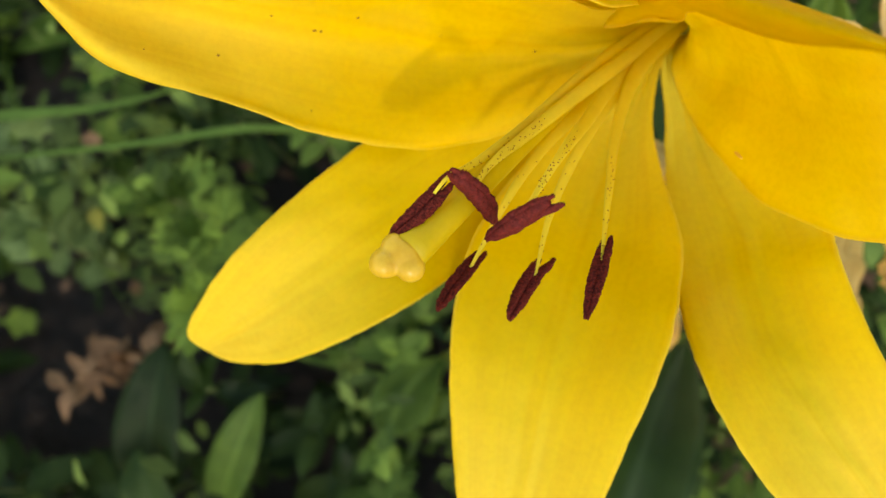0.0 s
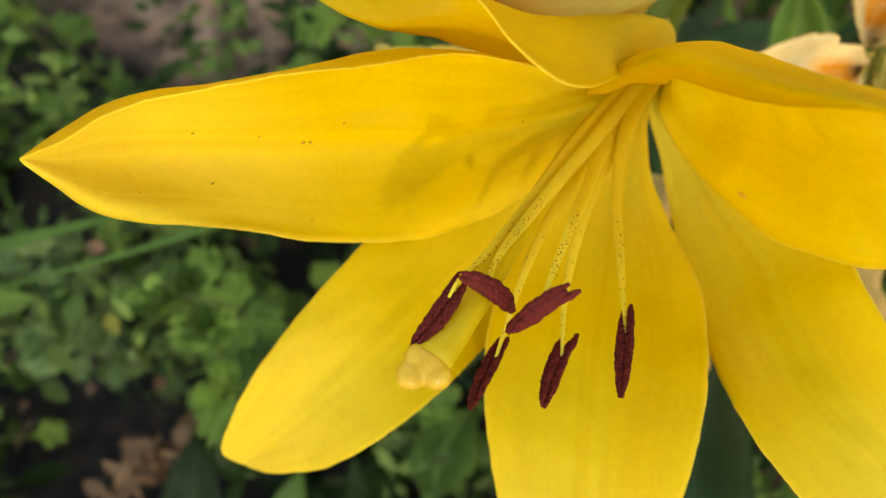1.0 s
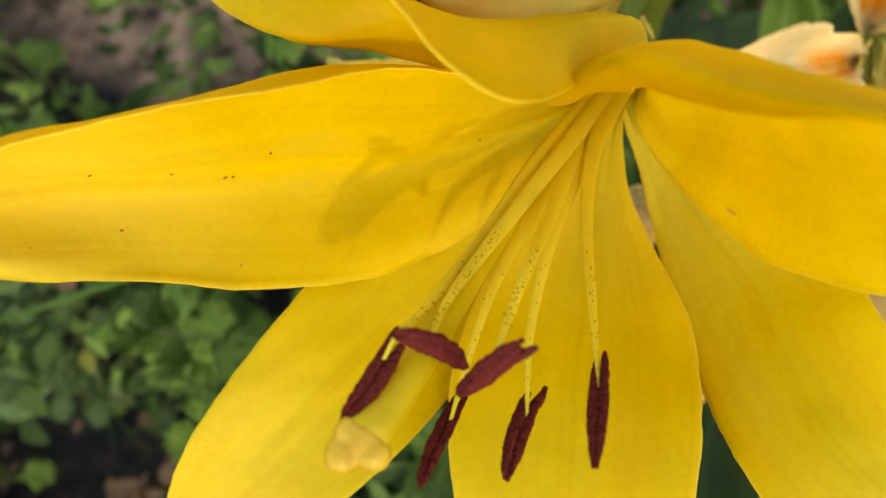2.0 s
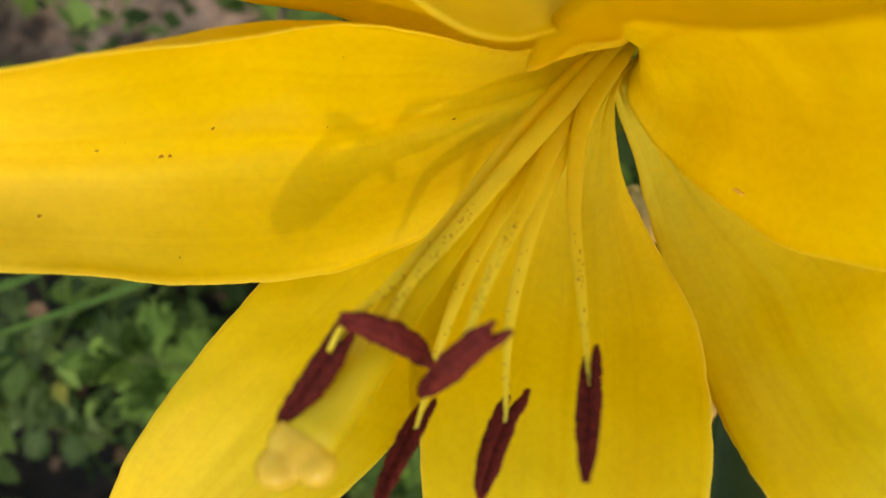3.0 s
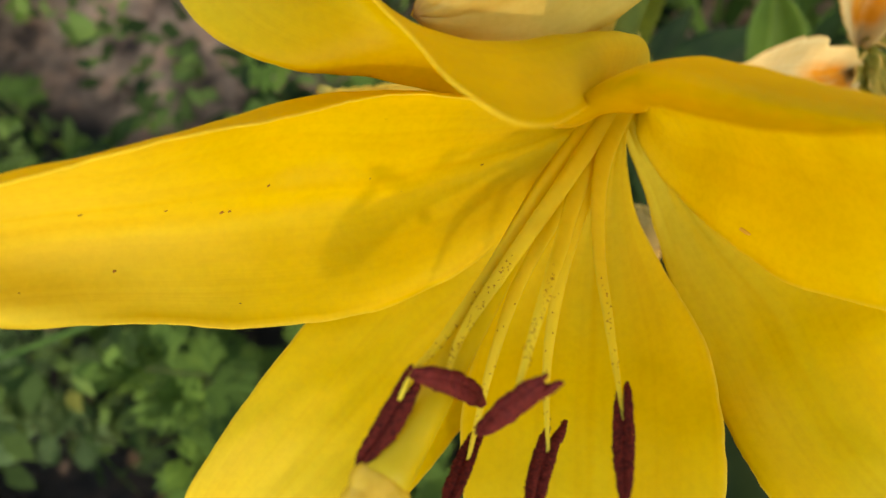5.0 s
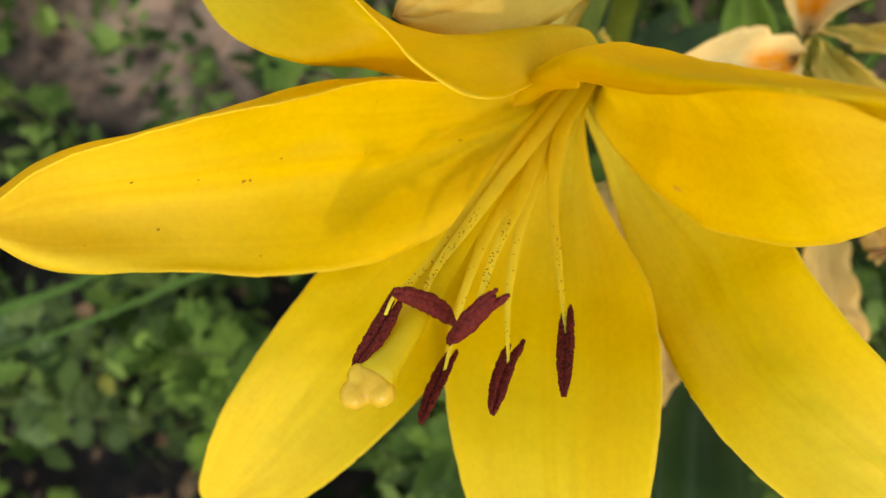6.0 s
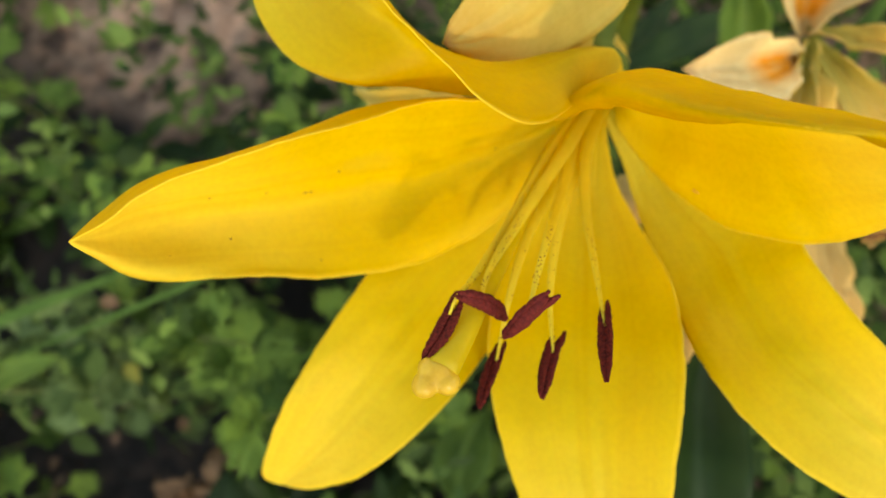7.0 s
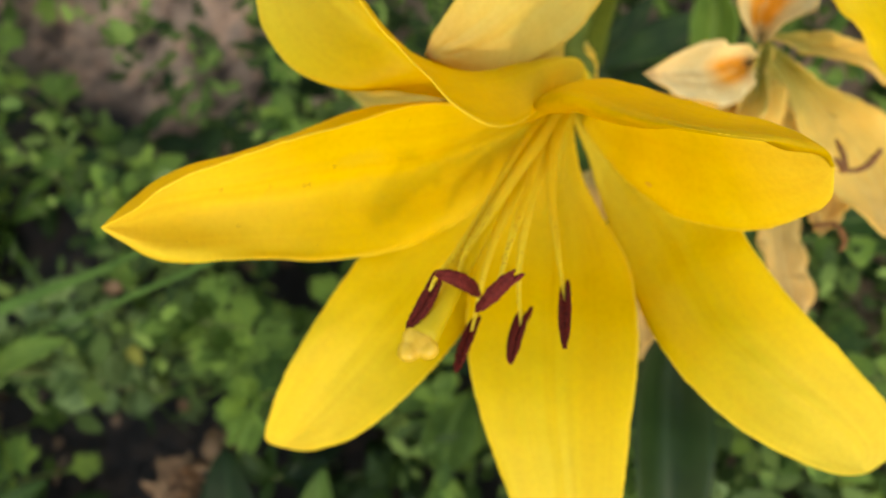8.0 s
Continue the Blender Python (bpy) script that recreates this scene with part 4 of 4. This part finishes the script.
def lily_plant():
    top = Vector(PEDICEL[-1])
    foot = Vector((top.x + 0.02, top.y + 0.03, 0.0))
    ob = thing("lily_plant", foot, "tall lily stem with whorls of dark green leaves", "plant")
    pts = [foot - Vector((0, 0, 0.03)), foot.lerp(top, 0.35) + Vector((0.006, 0.004, 0)), foot.lerp(top, 0.7) + Vector((0.004, 0.006, 0)), top]
    part("stem", tube(pts, [0.0055, 0.005, 0.0045, 0.003], 14, 40), STALK, ob)
    rng = random.Random(8)
    line = curve_points(pts, 60)
    for k in range(26):
        if k in (15, 17, 22):
            continue
        f = 0.15 + 0.5 * k / 26
        at = Vector(line[int(59 * f)])
        size = rng.uniform(0.07, 0.10) * (1.15 - 0.5 * f)
        g = leaf_grid(size, size * 0.2, rng.uniform(0.3, 0.9), 0.3, 14, 7)
        m = Matrix.Translation(at) @ pose(0, 0, 0, rng.uniform(5, 35), 0, k * 137.5 + rng.uniform(-20, 20))
        g = np.array([[m @ Vector(p) for p in row] for row in g])
        part("leaf", sheet(g, 0.0004), LILY_LEAF, ob)
    return ob


lily_plant()


# ---- weeds ----
def leaf_mesh(name, length, width, curl, fold, mat, shape=1.0):
    bm = sheet(leaf_grid(length, width, curl, fold, 8, 5, shape))
    return finished(name, bm, mat)


def finished(name, bm, mat):
    mesh = bpy.data.meshes.new(name)
    bm.to_mesh(mesh)
    bm.free()
    for f in mesh.polygons:
        f.use_smooth = True
    mesh.materials.append(mat)
    return mesh


def lobed_mesh(name, length, mat, seed):
    """A deeply cut leaf: a narrow middle with pairs of toothed lobes."""
    rng = random.Random(seed)
    bm = bmesh.new()
    uv = bm.loops.layers.uv.new("UVMap")

    def blade(m, size, width):
        g = leaf_grid(size, width, 0.25, 0.2, 5, 3, 0.8)
        v = [[bm.verts.new(m @ Vector(p)) for p in row] for row in g]
        for j in range(4):
            for i in range(2):
                f = bm.faces.new((v[j][i], v[j][i + 1], v[j + 1][i + 1], v[j + 1][i]))
                for loop, (a, b) in zip(f.loops, ((i, j), (i + 1, j), (i + 1, j + 1), (i, j + 1))):
                    loop[uv].uv = (a / 2, b / 4)

    blade(Matrix.Identity(4), length, length * 0.2)
    for k in range(3):
        for s in (-1, 1):
            at = Matrix.Translation((0, length * (0.25 + 0.2 * k), -0.06 * length * k))
            m = at @ pose(0, 0, 0, rng.uniform(-10, 15), 0, s * rng.uniform(-62, -42))
            size = length * (0.5 - 0.08 * k)
            blade(m, size, size * 0.34)
            blade(m @ pose(0, size * 0.45, 0, 0, 0, 38), size * 0.45, size * 0.2)
            blade(m @ pose(0, size * 0.45, 0, 0, 0, -38), size * 0.45, size * 0.2)
    return finished(name, bm, mat)


def weed(name, label, category, group, meshes, height, pairs, tilt, seed, stalk=0.0013, size=1.0, tuft=0):
    """A weed at the origin: a bent stalk with leaves up its length and a tuft at its top."""
    rng = random.Random(seed)
    ob = thing(name, (0, 0, 0), label, category, group)
    bend = Vector((rng.uniform(-1, 1), rng.uniform(-1, 1), 0)) * 0.12 * height
    pts = [(0, 0, -0.02), tuple(bend * 0.2 + Vector((0, 0, 0.4 * height))), tuple(bend + Vector((0, 0, height)))]
    part("stalk", tube(pts, [stalk, stalk * 0.8, stalk * 0.4], 6, 10), WEED_STALK, ob)
    line = curve_points(pts, 50)
    turn = rng.uniform(0, 360)
    total = pairs * 2 + tuft
    for k in range(total):
        f = 1.0 if k >= pairs * 2 else 0.25 + 0.75 * ((k // 2) / max(1, pairs - 0.5))
        at = line[min(49, int(49 * f))]
        rise = rng.uniform(*tilt) + (30 if k >= pairs * 2 else 0)
        ang = turn + 90 * (k // 2) + 180 * (k % 2) + rng.uniform(-25, 25) + (41 * k if k >= pairs * 2 else 0)
        leaf = part("leaf", rng.choice(meshes), None, ob)
        s = size * rng.uniform(0.7, 1.2) * (0.75 if k >= pairs * 2 else 1.0)
        leaf.matrix_basis = pose(*at, rise, rng.uniform(-25, 25), ang) @ Matrix.Scale(s, 4)
    return ob


def grass_tuft(seed, height):
    rng = random.Random(seed)
    ob = thing("grass_tuft", (0, 0, 0), "tuft of long narrow green grass blades", "grass", "grass tufts")
    for k in range(8):
        h = height * rng.uniform(0.6, 1.1)
        bm = sheet(leaf_grid(h, 0.006, rng.uniform(0.5, 1.2), 0.4, 12, 3, 0.5))
        m = pose(0, 0, -0.01, rng.uniform(40, 78), 0, rng.uniform(0, 360))
        bm.transform(m)
        part("blade", bm, GRASS, ob)
    return ob


BROAD = [leaf_mesh("broad_leaf", 0.023, 0.013, c, 0.2, BROAD_LEAF) for c in (0.3, 0.6)] + [leaf_mesh("broad_leaf", 0.020, 0.014, 0.45, 0.25, BROAD_LEAF, 0.8)]
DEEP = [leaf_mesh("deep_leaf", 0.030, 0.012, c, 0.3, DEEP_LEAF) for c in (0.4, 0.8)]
GREY = [lobed_mesh("lobed_leaf", 0.027, GREY_LEAF, s) for s in (1, 2, 3)]
GREEN = [lobed_mesh("lobed_leaf", 0.030, BROAD_LEAF, s) for s in (4, 5)]
SORTS = [
    [weed("broadleaf_weed", "low weed with oval mid-green leaves", "weed", "broadleaf weeds", BROAD, h, p, (-20, 25), s, tuft=4, size=0.85) for h, p, s in ((0.10, 4, 1), (0.15, 5, 2), (0.19, 6, 3))],
    [weed("mugwort", "dusty grey-green mugwort with deeply cut leaves", "weed", "mugworts", GREY, h, p, (-5, 40), s, tuft=5, size=0.85) for h, p, s in ((0.13, 4, 4), (0.19, 5, 5))],
    [weed("cutleaf_weed", "green weed with toothed and cut leaves", "weed", "cut-leaved weeds", GREEN, h, p, (-10, 35), s, tuft=5, size=0.8) for h, p, s in ((0.11, 4, 6), (0.17, 5, 7))],
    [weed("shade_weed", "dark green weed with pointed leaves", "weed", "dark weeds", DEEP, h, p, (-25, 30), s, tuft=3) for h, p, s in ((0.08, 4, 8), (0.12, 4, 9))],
    [grass_tuft(10, 0.2), grass_tuft(11, 0.26)],
]


def in_gap(x, y):
    """The bare hollows in the weeds: round the dead leaves and deeper in the bed."""
    return math.hypot(x - LITTER_A[0][0], y - LITTER_A[0][1]) < 0.042 or math.hypot(x + 0.118, y - 0.028) < 0.034 or math.hypot(x + 0.19, y - 0.005) < 0.05 or math.hypot(x + 0.215, y - 0.165) < 0.042 or math.hypot(x + 0.06, y - 0.115) < 0.025


def scatter():
    rng = random.Random(21)
    placed = []
    used = set()
    tries = 0
    while len(placed) < 470 and tries < 20000:
        tries += 1
        x, y = rng.uniform(-0.5, 0.5), rng.uniform(-0.28, 0.62)
        if in_gap(x, y):
            continue
        if math.hypot(x - 0.235, y - 0.145) < 0.06 or math.hypot(x - 0.145, y - 0.20) < 0.03 or math.hypot(x + 0.125, y - 0.245) < 0.04 or math.hypot(x + 0.05, y - 0.25) < 0.03:
            continue
        if min([(x - a) ** 2 + (y - b) ** 2 for a, b in placed] or [1]) < 0.025**2:
            continue
        # the weeds thin out to bare, trodden soil beyond the bed
        bare = 0.42 - max(0.0, y - 0.2) * 2.0
        if noise.noise(Vector((x * 5.1, y * 5.1, 5.0))) > bare:
            continue
        # low left corner gets mostly dark weeds: their colour stands in for its shade
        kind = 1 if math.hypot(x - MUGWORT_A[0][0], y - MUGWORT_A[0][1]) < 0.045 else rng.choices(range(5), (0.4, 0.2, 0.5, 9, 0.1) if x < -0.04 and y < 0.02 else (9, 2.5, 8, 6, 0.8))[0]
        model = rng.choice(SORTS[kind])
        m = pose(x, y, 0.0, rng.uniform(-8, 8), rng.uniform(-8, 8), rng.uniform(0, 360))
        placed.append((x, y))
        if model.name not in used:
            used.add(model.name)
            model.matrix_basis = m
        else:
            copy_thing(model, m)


def ribbon(line, width, count=24):
    """A grass blade along a line, folded along its middle."""
    pts = curve_points(line, count)
    g = np.zeros((count, 3, 3))
    for k in range(count):
        along = Vector(pts[min(k + 1, count - 1)] - pts[max(k - 1, 0)]).normalized()
        side = along.cross((0, 0, 1)).normalized() * width / 2 * min(1.0, 0.15 + 3 * (1 - k / (count - 1)))
        g[k] = [Vector(pts[k]) - side, Vector(pts[k]) - Vector((0, 0, 0.2 * width)), Vector(pts[k]) + side]
    return sheet(g, 0.0003)


def long_grass(line, width, reach=0.03):
    first = Vector(line[0])
    foot = first - (Vector(line[1]) - first).normalized() * reach
    foot.z = 0.0
    ob = thing("grass_plant", foot, "long arching green grass blade among the weeds", "grass", "long grass")
    part("blade", ribbon([tuple(foot), tuple(foot.lerp(first, 0.6))] + list(line), width), GRASS, ob)


def leafy_shoot(name, label, rails, mat, thick=0.0004):
    base = Vector(rails[1][0])
    foot = Vector((base.x + 0.01, base.y + 0.01, 0.0))
    ob = thing(name, foot, label, "plant")
    part("stalk", tube([tuple(foot - Vector((0, 0, 0.02))), tuple(foot.lerp(base, 0.5) + Vector((0.004, 0, 0))), tuple(base)], [0.003, 0.0025, 0.0018], 8, 14), STALK, ob)
    part("leaf", sheet(petal_grid(rails, 26, 12, 0.0006, 3.0, 0.001), thick), mat, ob)


def long_leaf(base, tip, width, mat, arch=0.12, label="weed with a long pointed mid-green leaf"):
    """A weed with one long pointed leaf that arches from its stalk."""
    base, tip = Vector(base), Vector(tip)
    foot = Vector((base.x - 0.3 * (tip.x - base.x), base.y - 0.3 * (tip.y - base.y), 0.0))
    ob = thing("long_leaf_weed", foot, label, "weed", "long-leaved weeds")
    part("stalk", tube([tuple(foot - Vector((0, 0, 0.02))), tuple(foot.lerp(base, 0.6) + Vector((0.003, 0.002, 0))), tuple(base)], [0.0024, 0.002, 0.0014], 8, 14), WEED_STALK, ob)
    along = tip - base
    side = along.cross(Vector((0, 0, 1))).normalized()
    rows, across = 22, 9
    g = np.zeros((rows, across, 3))
    for j in range(rows):
        v = j / (rows - 1)
        w = width / 2 * max(0.04, math.sin(math.pi * (0.08 + 0.92 * v)) ** 0.75) * (1.0 if v < 0.999 else 0.0)
        mid = base + along * v + Vector((0, 0, arch * along.length * 4 * v * (1 - v)))
        for i in range(across):
            u = 2 * i / (across - 1) - 1
            ripple = 0.05 * width * math.sin(11 * v + 3 * u + 40 * base.x)
            g[j, i] = mid + side * (u * w) + Vector((0, 0, 0.35 * abs(u) * w + ripple * abs(u)))
    part("leaf", sheet(g, 0.0004), mat, ob)


def undergrowth(name, label, category, mat, count, low, high, seed, gap):
    """Countless small leaves low between the weeds, in patches with dark gaps."""
    rng = random.Random(seed)
    verts, faces, uvs = [], [], []
    made = 0
    while made < count:
        x, y = rng.uniform(-0.5, 0.5), rng.uniform(-0.25, 0.6)
        # the low left is kept almost leafless so near-black soil stands for shade
        if noise.noise(Vector((x * 9, y * 9, seed))) < gap or rng.random() < max(0.0, y - 0.12) * 4.0 or (x < -0.04 and y < 0.03 and rng.random() < 0.9) or math.hypot(x - 0.235, y - 0.145) < 0.06 or in_gap(x, y):
            continue
        made += 1
        size = rng.uniform(0.007, 0.017)
        w = size * rng.uniform(0.16, 0.34)
        h = low + (high - low) * rng.random() ** 1.4
        m = pose(x, y, h, rng.uniform(-35, 45), rng.uniform(-40, 40), rng.uniform(0, 360))
        k = len(verts)
        bend = -size * rng.uniform(0.0, 0.35)
        for u, v, z in ((0, 0, 0), (-w, 0.4 * size, 0.15 * w), (0, 0.5 * size, 0), (w, 0.45 * size, 0.15 * w), (-0.6 * w, 0.75 * size, bend * 0.5), (0.7 * w, 0.78 * size, bend * 0.5), (0, size, bend)):
            verts.append(m @ Vector((u, v, z)))
        faces += [(k, k + 2, k + 1), (k, k + 3, k + 2), (k + 1, k + 2, k + 4), (k + 2, k + 3, k + 5), (k + 2, k + 6, k + 4), (k + 2, k + 5, k + 6)]
    mesh = bpy.data.meshes.new(name)
    mesh.from_pydata(verts, [], faces)
    for f in mesh.polygons:
        f.use_smooth = True
    mesh.materials.append(mat)
    return tagged(new(name, mesh), label, category, kind="stuff")


def island_material(name, dark, light, share):
    m, n, l, p = material(name)
    r = n.new("ShaderNodeNewGeometry")
    col = ramp(n, l, r.outputs["Random Per Island"], [(0.0, dark), (0.6, tuple(0.6 * a + 0.4 * b for a, b in zip(dark, light))), (1.0, light)])
    patch = noise_node(n, l, r.outputs["Position"], 220.0, 3.0)
    col = mixed(n, l, "MULTIPLY", 0.6, col, ramp(n, l, patch, [(0.3, (0.6, 0.65, 0.55)), (0.7, (1, 1, 1))]))
    l.new(col, p.inputs["Base Color"])
    p.inputs["Roughness"].default_value = 0.6
    p.inputs["Specular IOR Level"].default_value = 0.12
    bumped(n, l, p, patch, 0.2, 0.0005)
    see_through(m, n, l, p, col, share)
    return m


scatter()
undergrowth("undergrowth", "fine green undergrowth of small leaves between the weeds", "undergrowth", island_material("small_leaves", (0.008, 0.025, 0.006), (0.20, 0.30, 0.068), 0.25), 8000, 0.01, 0.16, 3.0, -0.18)
undergrowth("leaf_litter", "dry brown bits of leaf on the soil", "leaf litter", island_material("dry_bits", (0.05, 0.03, 0.018), (0.20, 0.125, 0.08), 0.1), 300, 0.004, 0.05, 8.0, -0.3)
long_grass(GRASS_A, 0.0055)
long_grass(GRASS_B[::-1], 0.0032, 0.16)
leafy_shoot("lily_shoot", "young lily shoot with a broad dark green leaf", SHADE_LEAF_A, LILY_LEAF)
leafy_shoot("round_leaf_weed", "weed with a long mid-green leaf behind the blooms", SHADE_LEAF_C, BROAD_LEAF)


def litter_heap(at, seed):
    """A dry tuft of curled dead leaves lying between the weeds."""
    rng = random.Random(seed)
    foot = Vector((at[0], at[1], 0.0))
    ob = thing("dead_leaf_tuft", foot, "dry pinkish-brown tuft of curled dead leaves", "dead leaves")
    part("stalk", tube([tuple(foot), tuple(foot + Vector((0.004, 0.0, at[2] * 0.5))), tuple(at)], [0.0016, 0.0014, 0.001], 6, 10), DRIED, ob)
    for k in range(34):
        size = rng.uniform(0.009, 0.018)
        g = leaf_grid(size, size * rng.uniform(0.3, 0.5), rng.uniform(0.6, 1.6), rng.uniform(0.3, 0.9), 9, 5)
        m = Matrix.Translation(Vector(at) + Vector((1, 0.75, 0)) * rng.uniform(-0.022, 0.022) - Vector((0, 0, rng.uniform(0, 0.02)))) @ pose(0, 0, 0, rng.uniform(-10, 50), rng.uniform(-30, 30), k * 137.5)
        part("dead_leaf", sheet(np.array([[m @ Vector(p) for p in row] for row in g]), 0.0003), LITTER, ob)


litter_heap(LITTER_A[0], 5)
leafy_shoot("round_leaf_weed", "weed with a smooth rounded mid-green leaf", ROUND_LEAF_A, BROAD_LEAF)
for leaf_base, leaf_tip, leaf_width, leaf_kind in (
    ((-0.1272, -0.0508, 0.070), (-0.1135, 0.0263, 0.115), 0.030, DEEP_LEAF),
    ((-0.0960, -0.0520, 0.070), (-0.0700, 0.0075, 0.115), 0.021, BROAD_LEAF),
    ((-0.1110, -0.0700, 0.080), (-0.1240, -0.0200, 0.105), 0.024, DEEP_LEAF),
    ((-0.1960, 0.0790, 0.155), (-0.1533, 0.0824, 0.170), 0.012, BROAD_LEAF),
    ((-0.2400, 0.0050, 0.120), (-0.1850, 0.0290, 0.140), 0.014, BROAD_LEAF),
):
    long_leaf(leaf_base, leaf_tip, leaf_width, leaf_kind)


def fallen_petal(name, at, size, turn, mat, label):
    """A shed, curled petal caught among the weeds."""
    g = leaf_grid(size, size * 0.62, 0.8, 0.5, 12, 7, 0.8)
    m = pose(*at, 12, 8, turn)
    ob = thing(name, at, label, "petal", "shed petals")
    part("blade", sheet(np.array([[m @ Vector(p) for p in row] for row in g]), 0.0003), mat, ob)


fallen_petal("shed_petal", (-0.1375, 0.1030, 0.148), 0.010, 70, LITTER, "shed pinkish-brown petal caught among the weeds")
fallen_petal("shed_petal", (-0.1420, 0.0480, 0.080), 0.009, 20, LITTER, "shed pinkish-brown petal caught among the weeds")
fallen_petal("yellow_leaf", (-0.1490, 0.0820, 0.120), 0.012, 200, YELLOWED, "small yellowed leaf among the green weeds")
